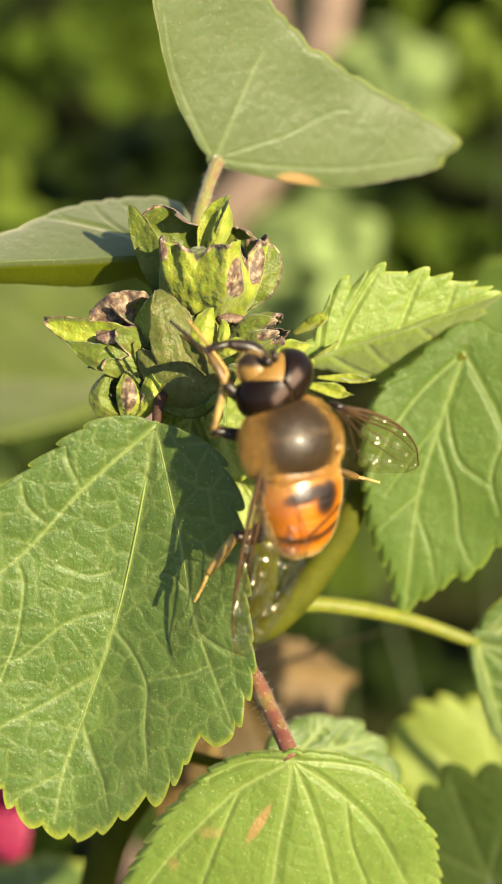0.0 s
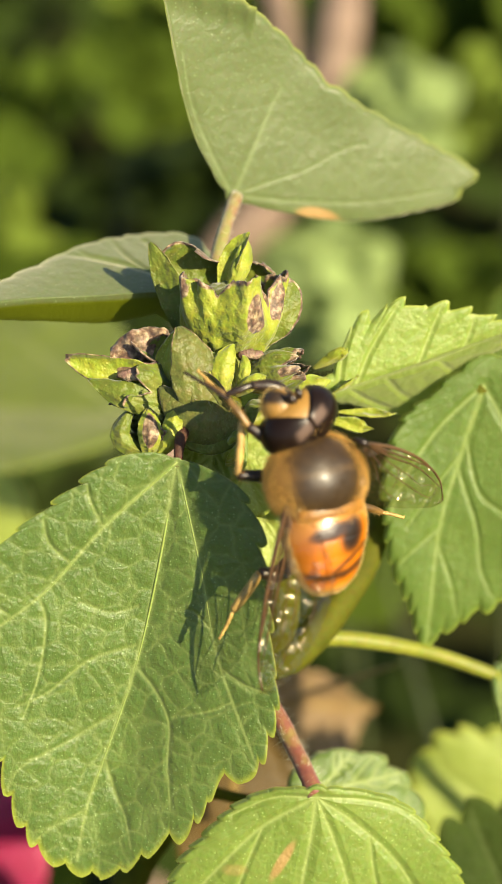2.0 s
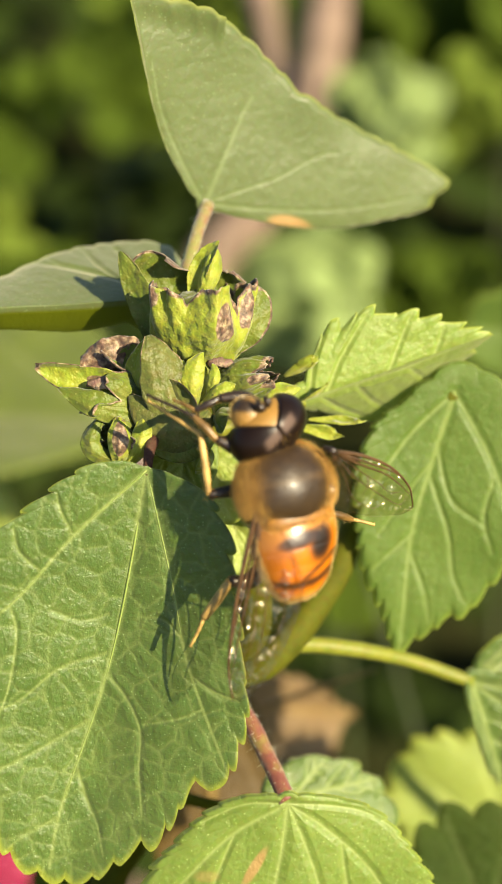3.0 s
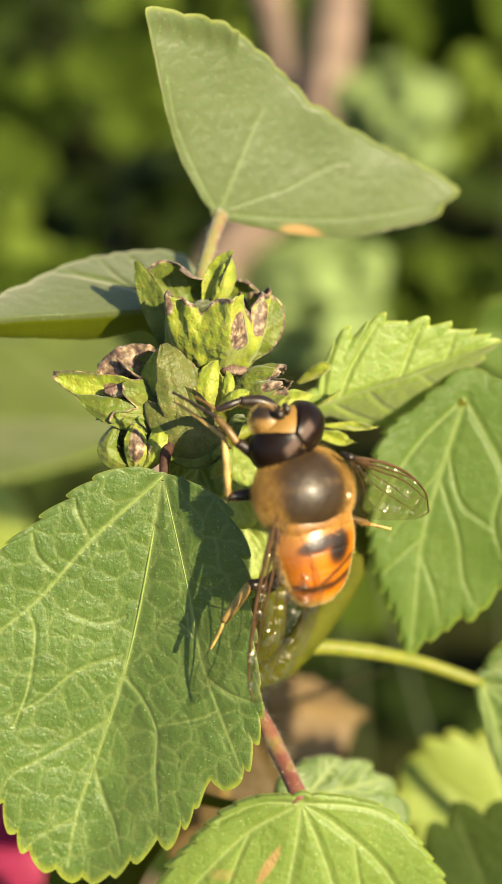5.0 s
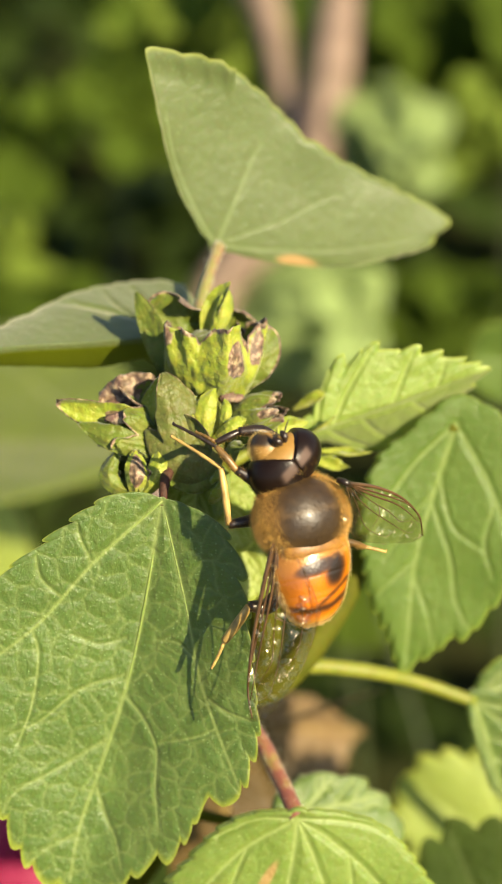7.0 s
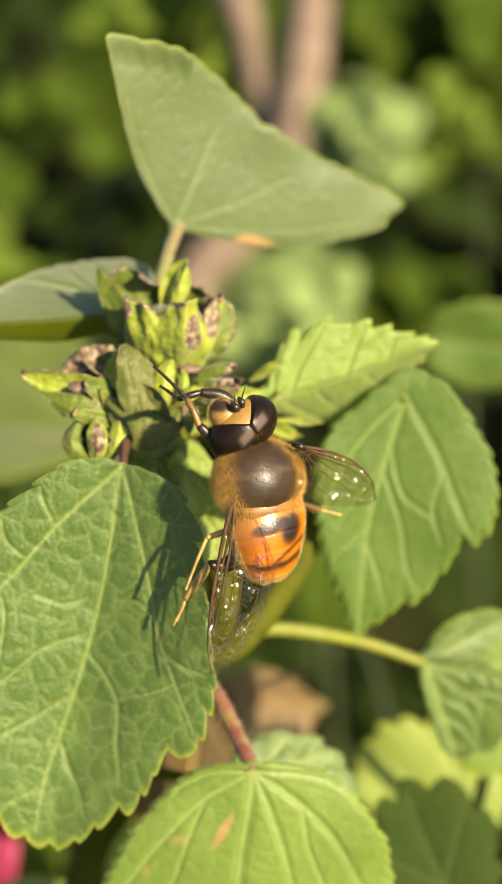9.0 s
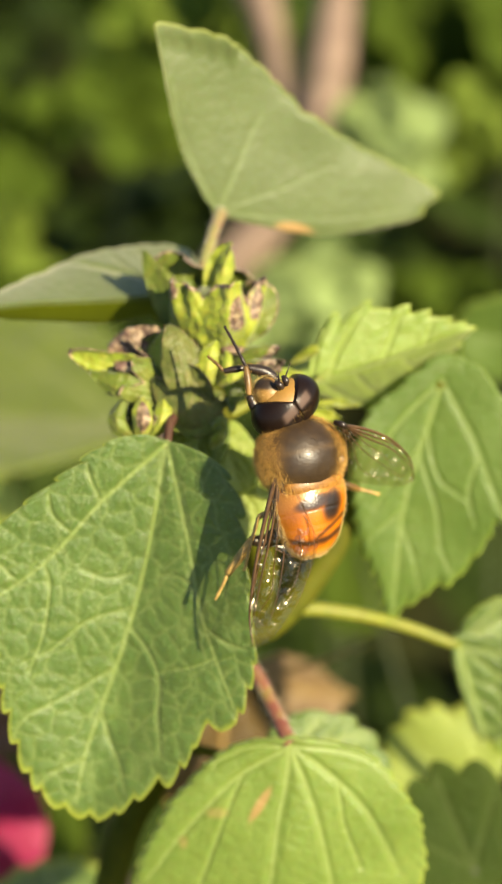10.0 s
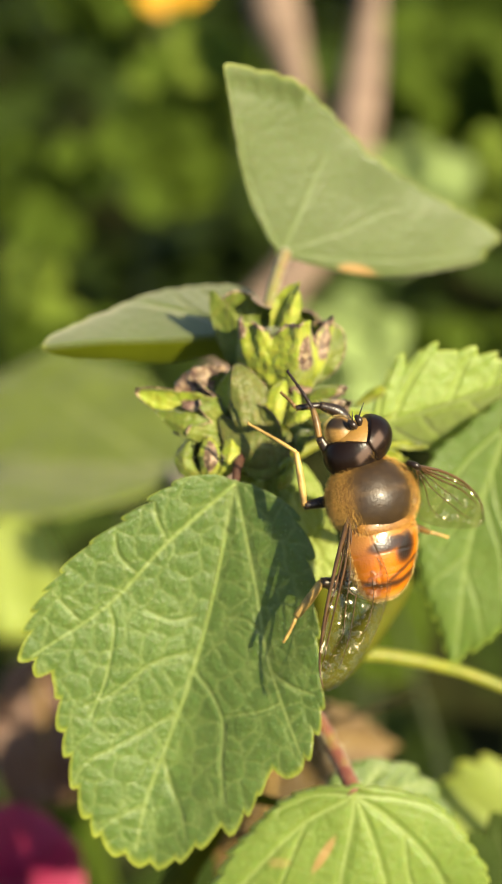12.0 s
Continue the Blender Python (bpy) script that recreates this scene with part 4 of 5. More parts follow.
    flap(hood, (-1.6, 3.4, 2.4), (-4.0, 2.3, 1.1), (-6.7, 2.4, 3.5), 1.7, 75, SHADED_OLIVE_CUP, bulge=0.22, dry=0.55, blunt=2.4, twist=0.3)
    flap(hood, (-1.5, 3.8, 0.8), (-3.4, 2.9, 0.1), (-5.8, 2.9, 0.6), 1.3, 77, SHADED_CUP, bulge=0.2, dry=0.3)
    flap(hood, (-2.6, 3.2, 1.6), (-3.2, 1.9, 3.0), (-4.4, 2.0, 4.6), 0.9, 79, SHADED_OLIVE_CUP, bulge=-0.5, dry=1.0, ragged=0.6, twist=0.5)
    # small cup below it
    low = bell((-6.6, 5.0, 0.4), (-0.42, -0.88, 0.02), 1.55, 3.0, 4, SHADED_CUP, "small green flower cup with a pale withered spot", flare=0.0, cut=0.35, dry=0.6)
    flap(low, (-7.6, 2.9, -0.9), (-9.3, 2.6, 0.2), (-8.5, 2.8, 2.1), 0.85, 81, SHADED_CUP, bulge=0.6, dry=0.2)
    flap(low, (-7.5, 2.5, -1.0), (-7.4, 1.9, 0.5), (-7.5, 2.3, 2.1), 0.95, 83, CUP, bulge=0.4, dry=0.5, spot=(0.55, 0.1, 0.34))
    flap(low, (-6.9, 2.6, -0.9), (-6.0, 2.0, 0.5), (-5.9, 2.4, 2.3), 0.85, 85, CUP, bulge=0.5, dry=0.2)
    # bright young growth between the cups
    bud = cup_body((-2.4, 4.2, 4.6), (1.0, 1.0, 1.5), 5, CUP, "small yellow-green bud")
    flap(bud, (-2.5, 3.2, 2.8), (-2.7, 2.4, 4.5), (-1.9, 2.7, 6.3), 1.0, 91, CUP, bulge=0.5, dry=0.1)
    flap(bud, (-3.2, 3.2, 3.0), (-3.5, 2.5, 4.3), (-3.3, 3.0, 5.8), 0.75, 93, CUP, bulge=0.5, dry=0.15)
    flap(bud, (-1.8, 2.8, 3.0), (-0.8, 2.1, 3.7), (0.2, 2.4, 4.2), 0.62, 95, CUP, bulge=0.6, dry=0.0)
    flap(bud, (-1.6, 3.0, 3.6), (-1.2, 2.4, 4.6), (-1.3, 2.8, 5.6), 0.5, 97, CUP, bulge=0.6, dry=0.2)
    # small cup with a pale brown tip beside the fly's head
    right = bell((-1.5, 5.2, 4.0), (0.86, -0.38, 0.22), 1.55, 4.6, 6, SHADED_CUP, "small green flower cup with a pale brown tip", phase=0.3, flare=-0.35, cut=0.2, dry=1.2, patches=((0.2, 0.92, 0.2),))
    flap(right, (0.8, 4.6, 3.4), (2.6, 4.4, 3.6), (4.6, 4.8, 4.0), 0.9, 105, CUP, bulge=0.4, dry=0.2)
    crumple(right, "withered_petals", (-0.9, 3.7, 5.7), 0.6, 7, WITHERED, (1.4, 0.6, 0.6), "dark brown petal remains")
    for k, (x, y, z, d, n, r, skin) in enumerate(((-1.0, 4.8, 1.4, (0.5, -0.75, 0.2), 3.2, 1.2, SHADED_CUP), (-1.9, 4.6, 0.0, (0.3, -0.85, -0.2), 2.6, 1.1, CUP), (-2.4, 4.0, -1.6, (0.1, -0.6, 0.7), 2.8, 1.1, CUP))):
        sepal(shoot, (x, y, z), d, 0.4 * k, n, r, -0.55, 0.35, 131 + k, "small leafy bract", 1.3, skin, blunt=2.6)
    # hairy yellow-green bud scales beside the pale leaf
    for k, (x, y, z, d, n) in enumerate(((3.6, 8.6, 5.0, (0.75, -0.3, 0.55), 3.2), (4.6, 8.4, 3.2, (0.6, -0.4, 0.7), 2.6), (5.2, 8.2, 2.0, (0.95, -0.25, 0.1), 4.2), (4.4, 7.8, 1.4, (0.95, -0.3, -0.2), 3.4))):
        sepal(shoot, (x, y, z), d, 0.6 + k, n, 0.6, 0.1, 0.2, 111 + k, "narrow yellow-green stipule", 0.9)


build_cups()


# ---- the hoverfly, in its own space: x to its right, y ahead, z up, in mm ----
def glossy_skin(name, colour, rough, spec=0.5, coat=0.0, scale=900, relief=0.00003, vary=0.35):
    m, n, l, b = material(name, rough, spec)
    co = n.new("ShaderNodeTexCoord").outputs["Object"]
    big = texture(n, l, "ShaderNodeTexNoise", scale, co, Detail=4.0)
    r = ramp(n, [(0.3, tuple(v * (1 - vary) for v in colour)), (0.7, tuple(min(1, v * (1 + vary)) for v in colour))])
    l.new(big.outputs["Fac"], r.inputs["Fac"])
    l.new(r.outputs["Color"], b.inputs["Base Color"])
    b.inputs["Coat Weight"].default_value, b.inputs["Coat Roughness"].default_value = coat, 0.12
    small = texture(n, l, "ShaderNodeTexNoise", scale * 7, co, Detail=2.0)
    l.new(bump(n, l, small.outputs["Fac"], 0.5, relief), b.inputs["Normal"])
    return m


def marked_skin(name, light, dark, edge, rough, coat, relief=0.00004, spec=0.45):
    """Plates of one colour with dark marks where 'mark' is set and a paler border where 'gild' is."""
    m, n, l, b = material(name, rough, spec)
    co = n.new("ShaderNodeTexCoord").outputs["Object"]
    big = texture(n, l, "ShaderNodeTexNoise", 700, co, Detail=4.0)
    r = ramp(n, [(0.3, tuple(v * 0.75 for v in light)), (0.7, light)])
    l.new(big.outputs["Fac"], r.inputs["Fac"])
    c = mixer(n, l, attribute(n, "gild"), r.outputs["Color"], edge)
    l.new(mixer(n, l, attribute(n, "mark"), c, dark), b.inputs["Base Color"])
    b.inputs["Coat Weight"].default_value, b.inputs["Coat Roughness"].default_value = coat, 0.18
    fine = texture(n, l, "ShaderNodeTexNoise", 5200, co, Detail=2.0)
    l.new(bump(n, l, fine.outputs["Fac"], 0.5, relief), b.inputs["Normal"])
    return m


def set_marks(ob, mark, gild):
    for key, values in (("mark", mark), ("gild", gild)):
        ob.data.attributes.new(key, "FLOAT", "POINT").data.foreach_set("value", np.clip(values, 0, 1))


def wing_skin():
    """A clear, faintly amber membrane: mostly see-through, with a wavy gloss."""
    m = bpy.data.materials.new("wing_membrane")
    m.use_nodes = True
    n, l = m.node_tree.nodes, m.node_tree.links
    n.remove(n["Principled BSDF"])
    clear, gloss, film = n.new("ShaderNodeBsdfTransparent"), n.new("ShaderNodeBsdfGlossy"), n.new("ShaderNodeBsdfTranslucent")
    clear.inputs["Color"].default_value = (0.90, 0.86, 0.76, 1)
    film.inputs["Color"].default_value = (0.52, 0.40, 0.17, 1)
    gloss.inputs["Roughness"].default_value = 0.13
    gloss.inputs["Color"].default_value = (1.0, 0.84, 0.60, 1)
    co = n.new("ShaderNodeTexCoord").outputs["Object"]
    a = texture(n, l, "ShaderNodeTexNoise", 1300, co, Detail=2.0, Roughness=0.6)
    l.new(bump(n, l, a.outputs["Fac"], 1.0, 0.0004), gloss.inputs["Normal"])
    m1, m2 = n.new("ShaderNodeMixShader"), n.new("ShaderNodeMixShader")
    m1.inputs[0].default_value, m2.inputs[0].default_value = 0.13, 0.12
    l.new(clear.outputs[0], m1.inputs[1])
    l.new(film.outputs[0], m1.inputs[2])
    l.new(m1.outputs[0], m2.inputs[1])
    l.new(gloss.outputs[0], m2.inputs[2])
    l.new(m2.outputs[0], n["Material Output"].inputs["Surface"])
    return m


def hair_skin(name, colour):
    m, n, l, b = material(name, 0.45, 0.4)
    b.inputs["Base Color"].default_value = (*colour, 1)
    t = n.new("ShaderNodeBsdfTranslucent")
    t.inputs["Color"].default_value = (*colour, 1)
    mix = n.new("ShaderNodeMixShader")
    mix.inputs[0].default_value = 0.4
    l.new(b.outputs[0], mix.inputs[1])
    l.new(t.outputs[0], mix.inputs[2])
    l.new(mix.outputs[0], n["Material Output"].inputs["Surface"])
    return m


THORAX = marked_skin("thorax_brown", (0.27, 0.145, 0.034), (0.026, 0.015, 0.006), (0.34, 0.18, 0.042), 0.42, 0.08)
SCUTELLUM = glossy_skin("scutellum_amber", (0.24, 0.105, 0.012), 0.42, 0.4, 0.1)
ABDOMEN = marked_skin("abdomen_orange", (0.54, 0.152, 0.002), (0.016, 0.010, 0.007), (0.50, 0.25, 0.045), 0.28, 0.15, 0.00004)
EYE = marked_skin("eye_dark_brown", (0.011, 0.006, 0.004), (0.110, 0.072, 0.054), (0.011, 0.006, 0.004), 0.30, 0.0, 0.00002, 0.18)
FACE = marked_skin("face_gold", (0.31, 0.165, 0.032), (0.012, 0.007, 0.004), (0.46, 0.27, 0.07), 0.5, 0.05)
BLACK = glossy_skin("chitin_black", (0.022, 0.013, 0.008), 0.35, 0.5)
AMBER = glossy_skin("chitin_amber", (0.16, 0.088, 0.022), 0.40, 0.5, vary=0.7)
STRAW = glossy_skin("chitin_straw", (0.40, 0.25, 0.07), 0.45, 0.5, vary=0.6)
VEIN = glossy_skin("wing_vein_brown", (0.075, 0.038, 0.015), 0.35, 0.5)
WING = wing_skin()
FUR = hair_skin("fur_gold", (0.78, 0.48, 0.13))
FUR_BROWN = hair_skin("fur_brown", (0.075, 0.046, 0.018))
FUR_PALE = hair_skin("fur_pale", (0.80, 0.58, 0.22))


def fly_turn():
    """The fly's turn in the world: head up the shoot, back towards the light, rolled a little to its right."""
    ahead, up = Vector((-0.22, 0.03, 0.97)).normalized(), Vector((0.44, -0.88, 0.10))
    up = (up - up.dot(ahead) * ahead).normalized()
    right = ahead.cross(up)
    local = Matrix((right, ahead, up)).transposed()
    return LEAN.to_3x3() @ local


FLY_AT = (3.4, -3.6, -1.7)
fly = root("hoverfly", at(*FLY_AT), "hoverfly with orange abdomen, dark eyes and golden fur", "hoverfly")
TURN = fly_turn()


def home(ob):
    p = Vector()
    while ob is not fly:
        p, ob = p + ob.location, ob.parent
    return p


def fly_part(name, verts, faces, mat, parent=None, label="", origin=None, kind=""):
    """A mesh in the fly's space (mm) under the fly or under one of its parts."""
    parent = parent or fly
    v = np.asarray(verts, float) * 0.001
    o = np.array(origin, float) * 0.001 if origin is not None else (v.min(0) + v.max(0)) / 2
    me = bpy.data.meshes.new(name)
    me.from_pydata((v - o).tolist(), [], [list(map(int, f)) for f in faces])
    me.materials.append(mat)
    me.polygons.foreach_set("use_smooth", [True] * len(me.polygons))
    ob = new(name, me)
    ob.parent = parent
    ob.location = Vector(o) - home(parent)
    return tagged(ob, label, kind=kind)


def seen_at(x, y, z):
    """A place in plant space (mm) as the fly's own space has it."""
    return np.array((TURN.inverted() @ (at(x, y, z) - at(*FLY_AT))) * 1000)


def turned(v, right, ahead):
    """Points turned so that x lies along right and y along ahead."""
    R = np.array(right, float) / np.linalg.norm(right)
    F = np.array(ahead, float)
    F = F - (F @ R) * R
    F /= np.linalg.norm(F)
    return np.asarray(v, float) @ np.stack([R, F, np.cross(R, F)])


def fur(points, normals, length, width, lay, seed, spread=0.45):
    """Short tapering hairs as three-sided blades."""
    rng = np.random.RandomState(seed)
    verts, faces = [], []
    for p, n in zip(points, normals):
        d = n + spread * rng.normal(size=3) + np.array(lay)
        d /= np.linalg.norm(d)
        a = np.cross(d, rng.normal(size=3))
        a *= width / np.linalg.norm(a)
        b = np.cross(d, a)
        far = length * rng.uniform(0.5, 1.25)
        bend = p + d * far * 0.55
        tip = p + d * far + np.array(lay) * far * 0.3
        k = len(verts)
        verts += [p + a, p - 0.5 * a + 0.87 * b, p - 0.5 * a - 0.87 * b, bend + 0.5 * a, bend - 0.5 * a, tip]
        faces += [(k, k + 1, k + 3), (k + 1, k + 4, k + 3), (k + 1, k + 2, k + 4), (k + 2, k, k + 3), (k + 2, k + 3, k + 4), (k + 3, k + 4, k + 5)]
    return verts, faces


def on_ellipsoid(n, radii, centre, seed, keep):
    """Random places on an ellipsoid with their normals, where keep(unit place) is true."""
    rng = np.random.RandomState(seed)
    out, nor = [], []
    while len(out) < n:
        u = rng.normal(size=3)
        u /= np.linalg.norm(u)
        if rng.uniform() < keep(u):
            out.append(u * radii + np.array(centre))
            q = u / np.array(radii)
            nor.append(q / np.linalg.norm(q))
    return out, nor


def build_fly():
    # thorax
    R, T = np.array((3.15, 2.80, 2.35)), np.array((-0.02, -0.60, 0.0))
    v, f = ball(*R, 64, 44)
    v = np.array([p * (1 + 0.015 * noise.noise(Vector(p) * 0.9)) for p in v])
    d = np.sqrt(((v[:, 0] + 0.22) / 2.25) ** 2 + ((v[:, 1] - 0.10) / 2.75) ** 2) + np.array([0.14 * noise.noise(Vector(p) * 1.6) for p in v])
    band = np.array([0.16 * math.exp(-((p[1] - 0.25) / 0.22) ** 2) + 0.10 * noise.noise(Vector(p) * 2.2) for p in v])
    dark = (1 / (1 + np.exp((d - 1.02) * 13))) * (v[:, 2] > 0)
    thorax = fly_part("thorax", v + T, f, THORAX, label="domed dark brown thorax with golden fur at its sides")
    set_marks(thorax, dark * (0.97 - np.clip(band, 0, 0.3)), np.clip(d - 1.0, 0, 1) * 0.6)

    def furry(u):
        q = math.hypot((u[0] * R[0] + 0.22) / 2.25, (u[1] * R[1] - 0.10) / 2.75)
        return min(1, max(0.0, (q - 0.90) / 0.35)) if u[2] > 0 else 0.8 if u[2] > -0.8 else 0.0
    pts, nor = on_ellipsoid(20000, R * 0.995, T, 1, furry)
    fly_part("side_fur", *fur(pts, nor, 0.46, 0.009, (0, -0.45, 0.05), 2, 0.36), FUR, thorax, "golden fur", kind="stuff")
    pts, nor = on_ellipsoid(7000, R * 0.995, T, 3, lambda u: 1.0 if u[2] >= 0.35 else 0.0)
    fly_part("back_fur", *fur(pts, nor, 0.20, 0.006, (0, -0.8, 0), 4), FUR_BROWN, thorax, "short brown fur", kind="stuff")
    # scutellum
    v, f = ball(2.35, 1.25, 0.85, 40, 24)
    v += (0.05, -2.55, 0.78)
    scutellum = fly_part("scutellum", v, f, SCUTELLUM, label="amber half-moon plate behind the thorax")
    pts, nor = on_ellipsoid(1300, (2.35, 1.25, 0.85), (0.05, -2.55, 0.78), 5, lambda u: 1.0 if u[1] < -0.1 and u[2] > -0.4 else 0.0)
    fly_part("fringe", *fur(pts, nor, 0.34, 0.007, (0, -1.0, -0.1), 6, 0.25), FUR, scutellum, "golden fringe", kind="stuff")
    # abdomen
    ns, na = 70, 84
    s = np.linspace(0, 1, ns)
    wide = 2.90 * (1 - s**4.2) ** 0.52 * (0.90 + 0.10 * np.sin(np.pi * np.clip(s * 1.6, 0, 1)))
    wide[-1] = 0.25
    verts = []
    for i in range(ns):
        seam = 1 - 0.016 * max(math.exp(-((s[i] - k) / 0.010) ** 2) for k in (0.16, 0.44, 0.70, 0.88))
        for a in np.linspace(-math.pi, math.pi, na, endpoint=False):
            x, z = wide[i] * seam * math.sin(a), wide[i] * seam * 0.60 * math.cos(a)
            verts.append((x + 0.12 - 0.50 * s[i], -1.9 - 5.75 * s[i], z - 0.15 - 0.45 * s[i] ** 2))
    va = np.array(verts)
    P = 0.9 * (va[:, 0] - 0.12 + 0.50 * np.repeat(s, na)) + 0.44 * va[:, 2]
    wob = np.array([noise.noise((p[0] * 1.4, p[1] * 1.4, 0.0)) for p in va])
    y = va[:, 1] + 0.10 * wob
    soft = lambda q, w: 1 / (1 + np.exp((q - 1) * w))
    blot = soft(np.hypot((P - 1.45 - 0.20 * (y + 4.4)) / 0.70, (y + 4.3) / 1.15), 9)
    arm = 0.97 * soft(np.hypot((P - 0.35) / 1.75, (y + 3.95 - 0.12 * P) / 0.52), 9)
    slash = 0.9 * np.exp(-((y + 6.35 - 0.62 * (P - 0.2)) / 0.19) ** 2) * (P > -0.1) * (P < 2.3)
    tail = 0.95 * np.exp(-((y + 6.62 - 0.16 * P * P) / 0.30) ** 2)
    left = 0.55 * soft(np.hypot((P + 2.2) / 1.6, (y + 4.2) / 2.4), 5)
    mark = np.maximum.reduce([blot, arm, slash, tail, left]) * (va[:, 2] > -0.55)
    side = np.abs(va[:, 2] + 0.15 + 0.45 * np.repeat(s, na) ** 2) / (np.repeat(wide, na) * 0.6 + 0.05)
    rim = np.maximum(np.exp(-((side / 0.30) ** 2)), 1 / (1 + np.exp((va[:, 1] + 7.22) * 12)))
    front = 0.55 / (1 + np.exp(-(va[:, 1] + 3.85 - 0.15 * P) * 5))
    faces = [(i * na + j, i * na + (j + 1) % na, (i + 1) * na + (j + 1) % na, (i + 1) * na + j) for i in range(ns - 1) for j in range(na)]
    faces += [tuple(range(na)), tuple(range((ns - 1) * na, ns * na))[::-1]]
    abdomen = fly_part("abdomen", verts, faces, ABDOMEN, label="glossy orange abdomen with black marks and a golden rim")
    set_marks(abdomen, mark * (1 - 0.8 * rim), np.maximum(rim, front))
    va = va.reshape(ns, na, 3)
    rng = np.random.RandomState(9)
    pts, nor = [], []
    for _ in range(60000):
        i, j = rng.randint(3, ns - 1), rng.randint(na)
        if abs(va[i, j, 2] + 0.15 + 0.45 * s[i] ** 2) < 0.30 * wide[i] * 0.6 or s[i] > 0.95:
            pts.append(va[i, j] + rng.normal(size=3) * 0.05)
            q = np.array((va[i, j, 0], -0.6 if s[i] > 0.8 else 0, va[i, j, 2] * 2))
            nor.append(q / np.linalg.norm(q))
        if len(pts) > 9000:
            break
    fly_part("side_fringe", *fur(pts, nor, 0.17, 0.006, (0, -0.7, 0), 10, 0.3), FUR_PALE, abdomen, "short golden fringe", kind="stuff")

    # head
    hr = seen_at(*(np.array(FLY_AT) + (0.74, 0.30, 0.60)))
    ha = seen_at(*(np.array(FLY_AT) + (-0.66, -0.20, 0.72)))
    hc = seen_at(2.52, -3.75, 1.22)
    put = lambda v: turned(v, hr, ha) + hc
    shape = np.array((2.72, 1.85, 1.80))
    v, f = ball(1, 1, 1, 128, 90)
    head = fly_part("head", put(v * shape * 0.905), f, FACE, label="golden dusted face between the eyes")
    set_marks(head, np.zeros(len(v)), np.zeros(len(v)))
    for side in (-1, 1):
        g = np.minimum(side * v[:, 0] + 0.022, 0.65 * (0.10 + 1.15 * np.abs(v[:, 0]) - v[:, 1]))
        g = np.minimum(g, 0.90 + v[:, 1])
        t = np.clip(g / 0.075, 0, 1)
        r = 0.90 + 0.115 * (t * t * (3 - 2 * t))
        eye = fly_part("eye", put(v * shape * r[:, None]), f, EYE, head, "large dark brown compound eye with a paler band")
        pale = 1 / (1 + np.exp((np.abs(v[:, 1] + 0.16 - 0.25 * v[:, 0]) - 0.17) * 40)) / (1 + np.exp((np.abs(np.abs(v[:, 0]) - 0.25) - 0.20) * 40))
        set_marks(eye, 0.9 * pale * (v[:, 2] > 0), np.zeros(len(v)))
    v, f = ball(1.10, 1.16, 1.0, 60, 44)
    muzzle = fly_part("muzzle", put(v + (-0.50, 1.40, 0.0)), f, FACE, head)
    bare = np.hypot((0.74 * (v[:, 0] + 0.10) - 0.66 * (v[:, 1] - 0.80)) / 0.90, (0.60 * (v[:, 0] + 0.10) + 0.72 * (v[:, 1] - 0.80)) / 0.40)
    brow = np.hypot((v[:, 0] - 0.75) / 0.50, (v[:, 1] - 0.10) / 0.42)
    set_marks(muzzle, (1 / (1 + np.exp((np.minimum(bare, brow) - 1) * 9))) * (v[:, 2] > 0) * 0.95, np.zeros(len(v)))
    for side in (-1, 1):
        v, f = joined(tube([(0.24 + 0.16 * side, 1.25, 1.30), (0.26 + 0.28 * side, 1.60, 1.42), (0.26 + 0.34 * side, 1.95, 1.25)], [0.13, 0.24, 0.12], 10),
                      tube([(0.26 + 0.26 * side, 1.7, 1.45), (0.42 * side + 0.6, 2.1, 1.65), (0.55 * side + 0.9, 2.4, 1.75)], [0.06, 0.045, 0.02], 6))
        fly_part("antenna", put(v), f, BLACK, head, "short black antenna with a bristle")
    v, f = joined(tube([(0, 0.95, -1.3), (0, 1.3, -1.9), (0.05, 1.5, -2.4)], [0.30, 0.26, 0.30], 12))
    fly_part("proboscis", put(v), f, BLACK, head, "black mouthparts")
    pts, nor = on_ellipsoid(2600, (1.18, 1.26, 1.05), (-0.50, 1.40, 0.0), 12, lambda u: (0.35 if math.hypot((0.74 * (1.18 * u[0] + 0.10) - 0.66 * (1.26 * u[1] - 0.80)) / 0.90, (0.60 * (1.18 * u[0] + 0.10) + 0.72 * (1.26 * u[1] - 0.80)) / 0.40) > 1.05 else 0.0) if u[2] > 0.25 else 1.0)
    fv, ff = fur(pts, nor, 0.15, 0.006, (0, 0.2, -0.1), 13)
    fly_part("face_fur", put(np.array(fv)), ff, FUR_PALE, head, "pale golden fur", kind="stuff")
    pts, nor = on_ellipsoid(1500, (2.3, 1.2, 1.8), (0, 0, 0), 14, lambda u: 1.0 if u[1] < -0.45 else 0.0)
    fv, ff = fur(pts, nor, 0.42, 0.008, (0, -0.3, 0), 15)
    fly_part("neck_fur", put(np.array(fv)), ff, FUR, head, "golden fur behind the head", kind="stuff")

    # wings
    def wing(root_at, tip_at, chord_hint, length, chord, label, crinkle, bulge, sweep):
        a = np.array(tip_at) - np.array(root_at)
        a /= np.linalg.norm(a)
        c = np.array(chord_hint, float)
        c = c - (c @ a) * a
        c /= np.linalg.norm(c)
        n = np.cross(a, c)
        ns, nc = 110, 48
        s = np.linspace(0, 1, ns)
        lead = length * (bulge * np.sin(np.pi * np.clip(s, 0, 1)) ** 0.7 - sweep * s**5)
        trail = -chord * length * np.sin(np.pi * s**0.72) ** 0.50 * (0.35 + 0.65 * np.clip(s / 0.35, 0, 1)) - sweep * length * s**5
        place = lambda i, q: (q * trail[i] + (1 - q) * lead[i])
